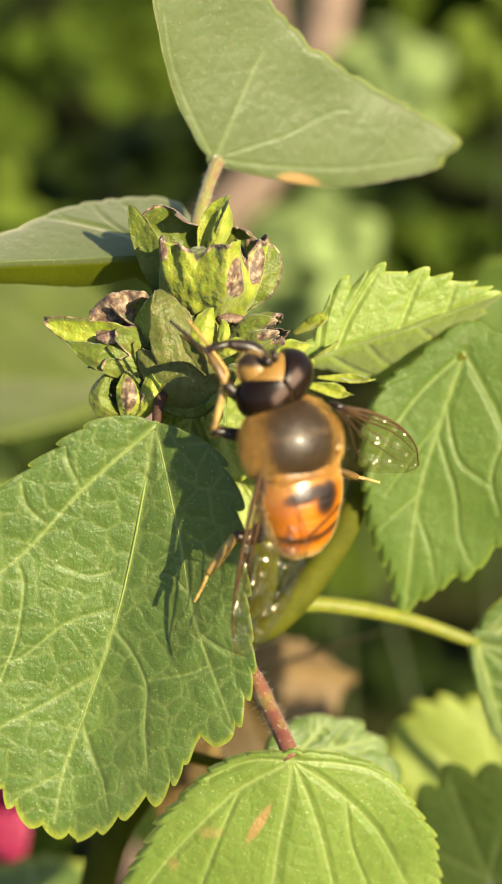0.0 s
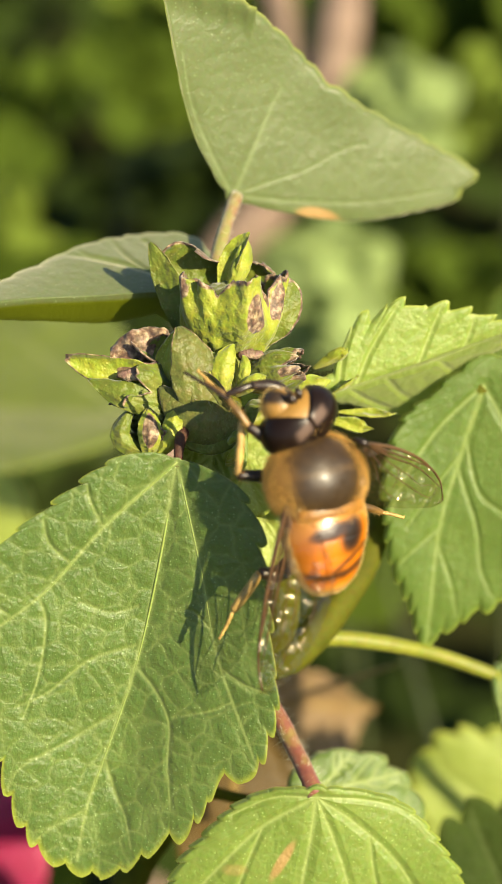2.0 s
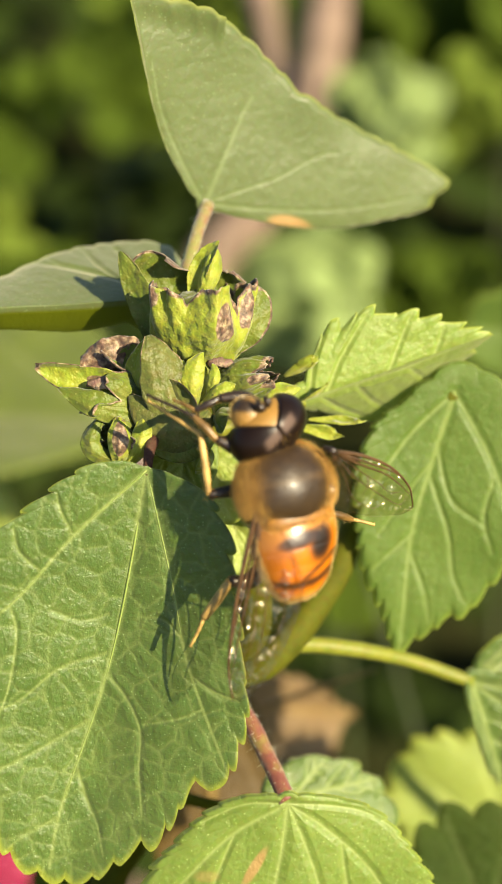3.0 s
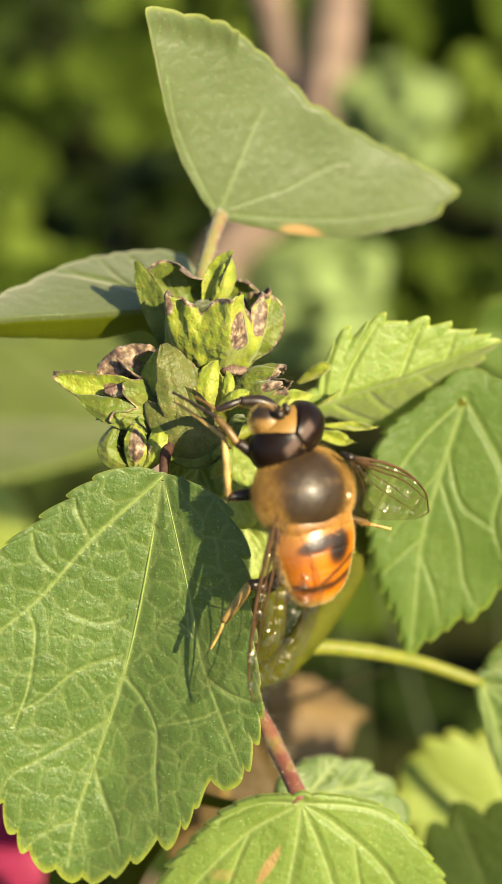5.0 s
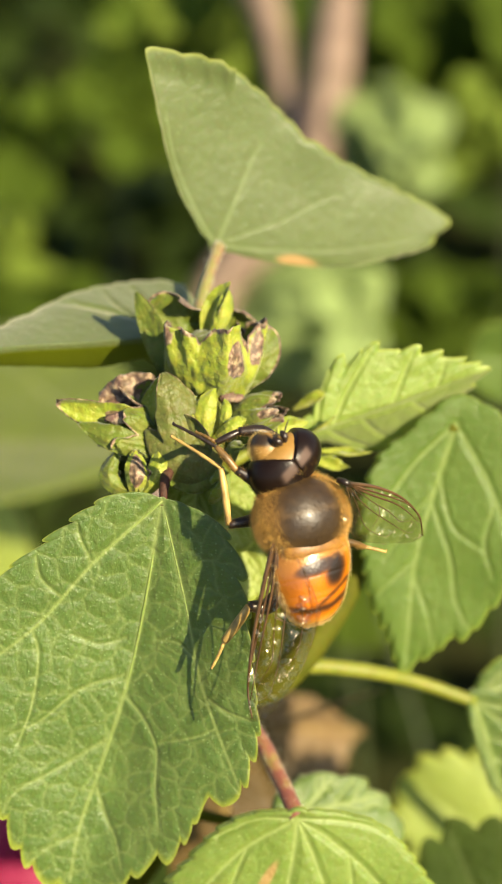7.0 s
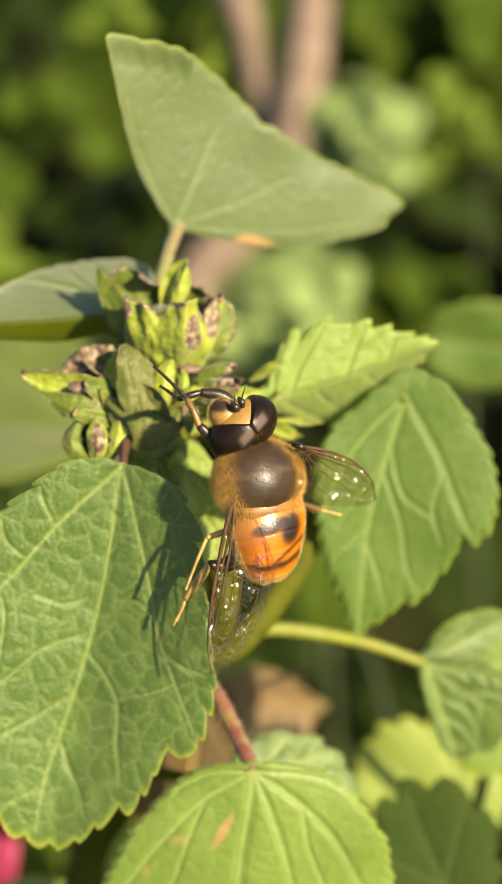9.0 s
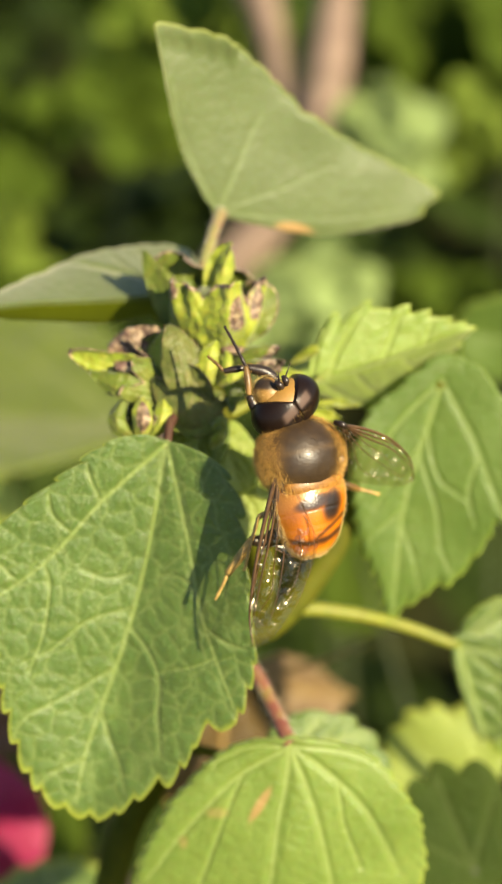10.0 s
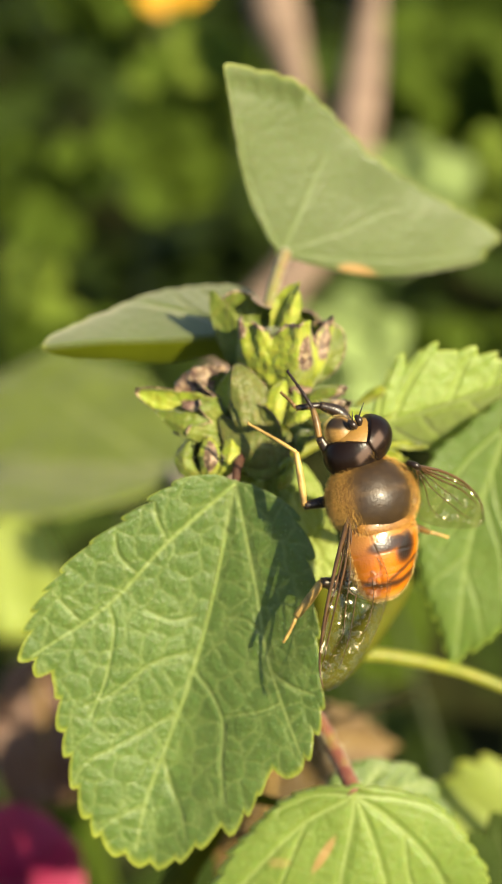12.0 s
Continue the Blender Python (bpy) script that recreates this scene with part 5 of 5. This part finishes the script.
        lift = lambda ss, q: 0.14 * math.sin(q * 17) * math.sin(math.pi * ss) + 0.12 * noise.noise((ss * 7, q * 4, length)) + 2.6 * crinkle * noise.noise((ss * 17, q * 7, 8.1 + length)) - 0.4 * q * q * ss + crinkle * (0.5 + q**4) * noise.noise((ss * 34, q * 15, 3.3 + length))
        pts = np.array([np.array(root_at) + a * length * s[i] + c * place(i, q) + n * lift(s[i], q) for i in range(ns) for q in np.linspace(0, 1, nc)])
        faces = [(i * nc + j, i * nc + j + 1, (i + 1) * nc + j + 1, (i + 1) * nc + j) for i in range(ns - 1) for j in range(nc - 1)]
        w = fly_part("wing", pts, faces, WING, label=label)
        paths = [[(0, 0.0), (0.3, 0.0), (0.6, 0.0), (0.85, 0.0), (0.99, 0.3)], [(0.02, 0.1), (0.3, 0.09), (0.6, 0.05), (0.75, 0.01)], [(0.04, 0.16), (0.3, 0.17), (0.6, 0.15), (0.9, 0.08)],
                 [(0.12, 0.24), (0.35, 0.27), (0.55, 0.34), (0.68, 0.42), (0.80, 0.28), (0.93, 0.22)], [(0.05, 0.25), (0.3, 0.42), (0.6, 0.52), (0.8, 0.60), (0.87, 0.52), (0.86, 0.26)],
                 [(0.05, 0.30), (0.2, 0.55), (0.4, 0.72), (0.62, 0.80), (0.70, 0.56)], [(0.04, 0.36), (0.15, 0.70), (0.28, 0.97)], [(0.44, 0.30), (0.46, 0.46), (0.47, 0.74)], [(0.04, 0.5), (0.3, 0.99), (0.6, 1.0), (0.85, 1.0), (0.99, 0.6)]]
        for k, path in enumerate(paths):
            p3 = []
            for ss, q in path:
                i = min(ns - 1, max(0, ss * (ns - 1)))
                i0 = int(i)
                p3.append(np.array(root_at) + a * length * ss + c * place(i0, q) + n * (lift(ss, q) + 0.02))
            rad = (0.19 if k == 0 else 0.13 if k < 3 else 0.050 if k < 8 else 0.016) * (1.0 if crinkle > 0.05 else 0.75)
            vv, vf = tube(p3, np.linspace(rad, rad * 0.22, len(p3)), 8)
            fly_part("wing_vein", vv, vf, VEIN, w)
        return w

    wing(seen_at(2.0, -5.7, -2.9), seen_at(-0.4, -3.0, -14.9), seen_at(*(np.array(FLY_AT) + (-0.95, 0.15, 0.0))), 13.0, 0.29, "clear left wing folded back along the body", 0.07, 0.015, 0.05)
    wing(seen_at(6.3, -4.4, -0.1), seen_at(12.6, 1.6, -2.6), seen_at(*(np.array(FLY_AT) + (0.25, -0.25, 0.9))), 9.4, 0.35, "clear right wing held out to the side", 0.02, 0.06, 0.15)
    v, f = ball(0.42, 0.5, 0.22, 14, 10)
    fly_part("wing_lobe", v + seen_at(6.3, -3.9, -2.4), f, WING, label="pale lobe under the wing")
    v, f = joined(tube([seen_at(2.5, -5.6, -2.5), seen_at(2.0, -5.8, -2.9), seen_at(2.0, -5.6, -3.6)], [0.14, 0.20, 0.12], 10))
    fly_part("wing_base", v, f, AMBER, label="brown wing root")
    v, f = joined(tube([seen_at(5.9, -4.1, 0.1), seen_at(6.4, -4.4, -0.1), seen_at(6.8, -4.0, -0.3)], [0.16, 0.22, 0.12], 10))
    fly_part("wing_base", v, f, BLACK, label="dark wing root")

    # legs: (name, coxa, knee, heel, tip) in plant space
    legs = {}
    for name, points, mats, label in (
            ("hindleg", [(3.0, -2.2, -5.8), (1.6, -2.0, -8.1), (0.15, -2.6, -8.2), (-1.5, -1.6, -10.6), (-2.4, -1.0, -12.5)], (BLACK, STRAW, STRAW), "left hind leg with amber shin"),
            ("midleg", [(2.2, -3.0, -2.0), (0.9, -2.8, -2.4), (-1.15, -3.4, -2.7), (-1.5, -3.8, 1.0), (-4.7, -3.0, 3.2)], (BLACK, STRAW, STRAW), "left middle leg with straw-coloured shin"),
            ("foreleg", [(1.6, -3.6, 0.4), (0.8, -4.0, 0.0), (-0.6, -4.4, 0.6), (-2.0, -4.4, 2.0), (-4.9, -3.8, 3.3)], (BLACK, AMBER, BLACK), "left foreleg reaching to the flower cup"),
            ("foreleg", [(2.2, -2.6, 2.6), (1.0, -3.0, 3.3), (-0.4, -3.4, 3.4), (-1.9, -3.6, 2.8), (-3.2, -3.2, 3.6)], (BLACK, BLACK, AMBER), "right foreleg bent before the face"),
            ("midleg", [(5.0, -1.2, -2.6), (5.8, 0.0, -3.4), (6.6, 1.0, -4.2), (8.1, 2.0, -4.7), (9.6, 2.6, -5.1)], (AMBER, AMBER, STRAW), "right middle leg half hidden by the wing")):
        c, m, k, h, t = [seen_at(*p) for p in points]
        v, f = tube([c, m, k], [0.40, 0.56, 0.34] if name == "hindleg" else [0.36, 0.46, 0.28], 12)
        leg = fly_part(name, v, f, mats[0], label=label, origin=c)
        v, f = tube([k, 0.5 * (k + h) + (0, 0, 0.08), h], [0.27, 0.33, 0.27] if name == "hindleg" else [0.21, 0.25, 0.19], 10)
        fly_part("tibia", v, f, mats[1], leg)
        toes = [h + (t - h) * q + np.array((0, 0, 0.12 * math.sin(3.1 * q))) for q in np.linspace(0, 1, 11)]
        v, f = tube(toes, [(0.15 if i % 2 == 0 else 0.125) * (1 - 0.03 * i) for i in range(11)], 8, 40)
        v2, f2 = tube([t, t + (0.12, 0.10, -0.05), t + (0.2, 0.12, -0.2)], [0.06, 0.04, 0.01], 6)
        tarsus = fly_part("tarsus", *joined((v, f), (v2, f2)), mats[2], leg)
        rng = np.random.RandomState(len(legs) * 5 + 40)
        along = [(k + (h - k) * q, 0.20) if q < 1 else (m + (k - m) * (q - 1), 0.32) for q in rng.uniform(0, 2, 420)]
        outs = rng.normal(size=(420, 3))
        outs /= np.linalg.norm(outs, axis=1)[:, None]
        fly_part("leg_hairs", *fur([p + o * r for (p, r), o in zip(along, outs)], outs, 0.24, 0.007, (0, -0.2, 0), 47, 0.3), FUR, leg, "short golden hairs", kind="stuff")
        legs.setdefault(name, []).append((leg, c, t))
    return legs


LEGS = build_fly()


# ---- plants behind ----
def simple_leaf(parent, base, along, across, length, width, mat, seed, label="", tooth=0.7, fold=0.12, name="leaf", back=0.30):
    step = 2.6 if tooth < 1.5 else 4.2
    return leaf(name, parent, base, along, across, round_lobes(width, length, back), mat, (0, -38, 38), tooth, step, 16, 130, fold=fold, wave=1.0, seed=seed, label=label, secondary=False)


def clump(plant, centre, wide, high, count, mat, seed, least=5, most=10):
    """A loose clump of small leaves of a plant far behind."""
    rng = np.random.RandomState(seed)
    shape = np.array([(0, 0, 0), (-0.40, 0.3, 0.10), (-0.46, 0.62, 0.10), (-0.2, 0.95, 0.0), (0, 1.15, -0.12), (0.2, 0.95, 0.0), (0.46, 0.62, 0.10), (0.40, 0.3, 0.10), (0, 0.55, 0)])
    verts, faces, flat = [], [], []
    for _ in range(count):
        u = rng.normal(size=3)
        u *= 0.60
        c = np.array(centre) + u * (wide, 14, high)
        size = rng.uniform(least, most)
        turn = np.array(Euler((radians(90) + rng.normal() * 0.5, rng.uniform(0, 6.28), rng.normal() * 0.6)).to_matrix())
        k = len(verts)
        verts += ((shape - (0, 0.55, 0)) * size @ turn.T + c).tolist()
        flat += [(q[0] * size, q[1] * size, k) for q in shape]
        faces += [(k + 8, k + i, k + (i + 1) % 8) for i in range(8)]
    ob = part("foliage", to_world(verts), faces, mat, plant, "small blurred leaves", kind="stuff")
    ob.data.attributes.new("flat", "FLOAT_VECTOR", "POINT").data.foreach_set("vector", np.array(flat).ravel())


def back_plant(name, label, category, foot, crown, leaves, clumps=(), thick=2.0):
    """A plant behind: a stem from the ground to its crown, and leaves (base, along, across, length, width, material)."""
    ground_at = LEAN @ (Vector(foot) * 0.001)
    plant = root(name, (ground_at.x, ground_at.y, 0), label, category)
    low = LEAN.inverted() @ Vector((ground_at.x, ground_at.y, 0.0)) * 1000
    mid = [(low[i] * 0.5 + crown[i] * 0.5 + (6 if i == 0 else 0)) for i in range(3)]
    stalk("stem", plant, [tuple(low), tuple(mid), tuple(crown)], [thick * 1.2, thick, thick * 0.6], STEM_FAR)
    for k, (base, along, across, length, width, mat, *tooth) in enumerate(leaves):
        simple_leaf(plant, base, along, across, length, width, mat, 100 + k + int(abs(crown[0]) * 7), tooth=tooth[0] if tooth else 0.7)
        t = np.array(base, float)
        b = np.array(crown, float) * 0.7 + np.array(low) * 0.3
        stalk("petiole", plant, [tuple(b), tuple(0.5 * (b + t) + (0, 4, 3)), tuple(t)], [0.9, 0.7, 0.6], STEM_FAR)
    for k, (centre, wide, high, count, mat, *sizes) in enumerate(clumps):
        clump(plant, centre, wide, high, count, mat, 500 + 10 * k + int(abs(crown[0])), *sizes)
    return plant


def undergrowth():
    """Small leaves close to the soil, far behind, shade put into their dark colour: uncountable."""
    rng = np.random.RandomState(21)
    verts, faces, flat = [], [], []
    for _ in range(2200):
        x, y = rng.uniform(-0.75, 0.75), rng.uniform(0.12, 1.9)
        z = rng.uniform(0.0, 0.10 + 0.20 * max(0, noise.noise((x * 4, y * 4, 1.0)) + 0.2))
        a, tilt, size = rng.uniform(0, 6.28), rng.uniform(-0.4, 0.9), rng.uniform(0.022, 0.055)
        m = Matrix.Translation((x, y, z)) @ Euler((tilt, rng.uniform(-0.5, 0.5), a)).to_matrix().to_4x4()
        k = len(verts)
        shape = [(0, 0, 0), (-0.5, 0.5, 0.12), (-0.42, 1.0, 0.08), (0, 1.5, -0.1), (0.42, 1.0, 0.08), (0.5, 0.5, 0.12), (0, 0.75, 0)]
        verts += [tuple(m @ (Vector(q) * size)) for q in shape]
        flat += [(q[0] * size * 1000, q[1] * size * 1000, k) for q in shape]
        faces += [(k + 6, k + i, k + (i + 1) % 6) for i in range(6)]
    ob = part("undergrowth", verts, faces, LEAF_SHADE, None, "leaves covering the soil, coloured dark for shade", kind="stuff")
    tagged(ob, category="plants")
    ob.data.attributes.new("flat", "FLOAT_VECTOR", "POINT").data.foreach_set("vector", np.array(flat).ravel())


def build_behind():
    # low plant by the foot of the shoot: sunny leaves, others with shade in their colour
    back_plant("mallow_plant", "low mallow plant with bright leaves and leaves coloured dark for shade", "plant", (24, 70, -90), (24, 50, -56), [
        ((27.0, 46, -39), (-0.85, 0.05, 0.50), (0.50, 0, 0.85), 13.0, 8.5, LEAF_YOUNG, 1.5),
        ((21.1, 26.0, -40.0), (-0.38, 0.00, 0.92), (0.9, 0.2, 0.4), 9.6, 8.2, LEAF_SHADE_GREEN, 1.7),
        ((27, 24, -18.5), (-0.05, 0.2, -0.95), (0.95, 0.2, -0.1), 12, 8, LEAF_PALE),
        ((18, 45, -54), (0.3, 0.1, -0.9), (0.5, 0.8, 0.3), 20, 18, LEAF_SHADE_GREEN)])
    back_plant("mallow_plant", "mallow plant with soft green leaves in sun", "plant", (46, 110, -120), (44, 82, -20), [
        ((38, 60, 11), (-0.80, 0.1, 0.10), (0.05, -0.4, 0.9), 13, 6, LEAF_MID),
        ((22, 165, -20), (0.0, 0.2, -0.9), (0.9, 0.3, 0.1), 18, 11, LEAF_FAR)])
    back_plant("leafy_plant", "broad-leaved plant, blurred behind the shoot", "plant", (30, 330, -190), (26, 310, -10), [
        ((14, 300, 26), (0.2, 0.75, 0.65), (0.9, 0.1, -0.3), 40, 16, LEAF_MINT_LIT), ((74, 330, 36), (-0.5, 0.6, 0.6), (0.7, 0.2, 0.6), 40, 13, LEAF_FAR)],
        clumps=[((17, 305, 41), 13, 13, 150, LEAF_MINT_LIT, 9, 16), ((50, 330, 46), 16, 9, 70, LEAF_FAR, 10, 18)])
    back_plant("leafy_plant", "tall broad-leaved plant, some leaves coloured brighter for sunlight", "plant", (90, 420, -200), (84, 380, 40), [
        ((96, 350, 196), (-0.7, 0.6, -0.3), (0.3, 0.4, -0.8), 50, 20, LEAF_FAR)],
        clumps=[((41, 305, 96), 9, 9, 130, LEAF_MINT_LIT, 9, 16), ((66, 320, 102), 18, 6, 90, LEAF_OLIVE_LIT, 9, 16), ((74, 350, 140), 20, 18, 120, LEAF_FAR, 14, 24)])
    # half shade here comes from mixing darker and brighter leaf colours
    back_plant("leafy_plant", "olive-green plant behind, half shade put into its leaf colours", "plant", (-60, 430, -220), (-56, 390, 60), [
        ((-38, 360, 150), (0.1, 0.6, -0.8), (0.9, 0.3, 0.2), 52, 15, LEAF_FAR)],
        clumps=[((-44, 340, 116), 12, 20, 26, LEAF_FAR, 12, 22), ((-70, 290, 60), 6, 9, 40, LEAF_OLIVE_LIT, 8, 14), ((4, 380, 140), 5, 20, 40, LEAF_FAR, 10, 18), ((-56, 260, 36), 12, 8, 50, LEAF_FAR, 9, 15), ((-26, 350, 145), 14, 10, 45, LEAF_OLIVE_LIT, 12, 20), ((-72, 330, 100), 12, 12, 12, LEAF_FAR, 14, 22), ((-60, 390, 190), 24, 10, 60, LEAF_FAR, 12, 20)])
    back_plant("leafy_plant", "low green plant beside the magenta flower", "plant", (-60, 180, -150), (-54, 150, -46), [
        ((-52, 160, -8), (0.05, 0.2, -0.9), (0.9, 0.1, 0), 22, 8, LEAF_YOUNG),
        ((-19, 52, -66), (-0.15, -0.1, 0.95), (0.9, 0.1, 0.1), 19, 13, LEAF),
        ((-38, 130, -58), (0.1, 0.15, -0.9), (0.9, 0.1, 0.1), 20, 10, LEAF_FAR)])
    undergrowth()
    # dry leaf and grass
    dry = root("dry_leaf", at(8, 64, -33), "curled dry brown leaf caught among the stems", "leaf")
    leaf("blade", dry, (0.5, 60, -29.8), (0.845, 0.515, -0.144), (0.218, -0.086, 0.972),
         [(-150, 2), (-97, 4), (-57, 6.5), (-29, 10.6), (-20, 14.0), (-11, 13.4), (-4, 15.0), (0, 16), (4, 13.0), (12, 10.8), (28, 8.0), (50, 5.6), (86, 4), (120, 3)], LEAF_DRY, (0, -35, 35), 0.8, 3.0, 40, 200, fold=0.1, wave=1.2, seed=61, secondary=False)
    stalk("midrib", dry, [(0.5, 59.8, -29.6), (7, 63.8, -30.7), (13.5, 67.6, -31.8)], [0.5, 0.4, 0.15], STEM_BROWN)
    dry2 = root("dry_leaf", at(-33, 84, -38), "withered reddish-brown leaf hanging in the shade", "leaf")
    leaf("blade", dry2, (-34, 84, -26), (0.1, 0.1, -0.95), (0.9, 0.3, 0.1), round_lobes(7, 18, 0.3), LEAF_RUST, (0, -35, 35), 0.8, 3.0, 30, 140, fold=0.2, wave=1.4, seed=63, secondary=False)
    stalk("midrib", dry2, [(-34, 83.6, -26), (-33, 84.6, -33), (-32.4, 85.4, -40)], [0.5, 0.4, 0.15], STEM_BROWN)
    dry3 = root("dry_leaf", at(-3, 40, -38), "ochre-brown withered leaf hanging behind the stem", "leaf")
    leaf("blade", dry3, (-1.5, 40, -25), (-0.12, 0.1, -0.98), (0.9, 0.35, 0.0), round_lobes(4.5, 17, 0.4), LEAF_OCHRE, (0, -30, 30), 0.6, 2.6, 30, 140, fold=0.25, wave=1.0, seed=65, secondary=False)
    stalk("midrib", dry3, [(-1.5, 39.6, -25), (-2.4, 40.6, -32), (-3.2, 41.4, -40)], [0.5, 0.4, 0.15], STEM_BROWN)
    straw = root("grass_stalk", at(6.6, 40, -23.7), "thin dry grass stalk", "grass")
    stalk("blade", straw, [(2.0, 40, -25.2), (6.6, 40, -23.7), (13.2, 40, -21.5)], [0.26, 0.26, 0.10], STEM_BROWN)
    # bare twig far behind
    twig = root("woody_stem", (at(-36, 318, -160).x, at(-36, 318, -160).y, 0), "bare pinkish-brown woody stem", "branch")
    low = LEAN.inverted() @ Vector(twig.location) * 1000
    stalk("bark", twig, [tuple(low), (-30.0, 304.0, -32.0), (-21.0, 300.0, 2.0), (-18.0, 300.0, 26.0), (-11.0, 300.0, 50.0), (3.0, 300.0, 67.0), (17.0, 300.0, 87.0), (22.0, 300.0, 107.0), (25.0, 300.0, 128.0), (28.0, 300.0, 153.0), (30.0, 300.0, 179.0)], [7.2, 7.2, 7.2, 7.2, 7.2, 7.2, 7.2, 7.4, 6.4, 4.0, 2.0], TWIG)
    stalk("branch", twig, [(17.0, 302.0, 87.0), (10.0, 308.0, 111.0), (5.0, 312.0, 135.0), (-1.0, 314.0, 154.0), (-6.0, 316.0, 179.0)], [3.6, 4.4, 5.2, 8.0, 8.0], TWIG)
    # magenta flower
    flower = root("magenta_flower", at(-40, 74, -60), "magenta mallow flower with broad petals", "flower")
    for k, (al, ac, ln) in enumerate((((0.55, -0.1, 0.80), (0.8, 0.2, -0.5), 20), ((0.95, -0.1, -0.15), (0.1, 0.3, -0.9), 20), ((-0.6, -0.2, 0.8), (0.8, 0.2, 0.5), 16), ((0.2, -0.2, -0.9), (0.9, 0.1, 0.2), 16), ((-0.9, -0.2, -0.3), (0.2, 0.1, -0.9), 16))):
        leaf("petal", flower, (-41, 72, -58), al, ac, round_lobes(ln * 0.75, ln, 0.1), PETAL, (0, -20, 20), 0.2, 3.0, 20, 100, fold=0.1, wave=0.9, seed=71 + k, secondary=False)
    stalk("flower_stalk", flower, [(-41, 74, -63), (-42, 84, -80), (-46, 100, -130)], [0.9, 0.9, 1.0], STEM)
    # yellow flower
    yellow = root("yellow_flower", at(-42, 380, 197), "small bright yellow flower", "flower")
    for k in range(7):
        a = 2 * math.pi * k / 7
        leaf("petal", yellow, (-42, 380, 197), (math.cos(a), -0.2, 0.75 * math.sin(a)), (-math.sin(a), 0.2, math.cos(a)), round_lobes(8, 18, 0.1), PETAL_YELLOW, (0,), 0.1, 3.0, 10, 60, wave=0.4, seed=81 + k, secondary=False)
    stalk("flower_stalk", yellow, [(-42, 382, 197), (-50, 390, 100), (-60, 430, -60), (-64, 450, -200)], [1.2, 1.2, 1.3, 1.4], STEM_FAR)


build_behind()


# ---- what moves ----
def motions():
    """The fly shifts along the shoot; its forelegs and left middle leg reach about."""
    base = Matrix.Translation(at(*FLY_AT)) @ TURN.to_4x4()
    rows = []
    for t, dx in ((0.0, -0.50), (0.5, -0.42), (1.5, -0.40), (2.5, -0.32), (2.7, -0.31), (4.3, 0.02), (5.5, 0.05), (6.0, 0.07), (6.5, 0.15), (7.0, 0.22), (7.7, 0.38), (9.3, 0.55), (10.5, 0.45), (12.0, 0.45)):
        rows.append((t, Matrix.Translation(LEAN.to_3x3() @ Vector((dx * 0.001, 0, 0))) @ base))
    walk(fly, rows)
    axis = TURN.inverted() @ (LEAN.to_3x3() @ Vector((0, 1, 0)))
    swings = ((LEGS["midleg"][0][0], ((0.0, 18), (0.5, 12), (1.0, 4), (1.5, 14), (2.0, 10), (2.5, -2), (2.7, -2), (4.3, 0), (5.0, 2), (5.5, 12), (6.0, 4), (6.5, 0), (7.5, -3), (7.7, -4), (8.5, -60), (9.3, -112), (10.2, -108), (10.5, -34), (10.8, 0), (11.0, 8), (11.5, 10), (12.0, -4))),
              (LEGS["foreleg"][0][0], ((0.0, 16), (0.5, 20), (1.0, 4), (1.5, 10), (2.0, 8), (2.5, 0), (4.3, 2), (5.0, 6), (5.5, 14), (6.0, 6), (6.5, 0), (7.0, 4), (7.5, 6), (9.3, 26), (10.0, 38), (10.5, 40), (11.0, 22), (11.5, 16), (12.0, 32))),
              (LEGS["foreleg"][1][0], ((0.0, 6), (0.5, -4), (1.0, 3), (1.5, 7), (2.0, 0), (2.7, -6), (4.3, -5), (5.5, 4), (6.5, 0), (7.5, -6), (9.3, 8), (10.5, 12), (11.0, 4), (12.0, 14))))
    for leg, keys in swings:
        home_at = Matrix.Translation(leg.location)
        walk(leg, [(t, home_at @ Matrix.Rotation(radians(a), 4, axis)) for t, a in keys])


motions()
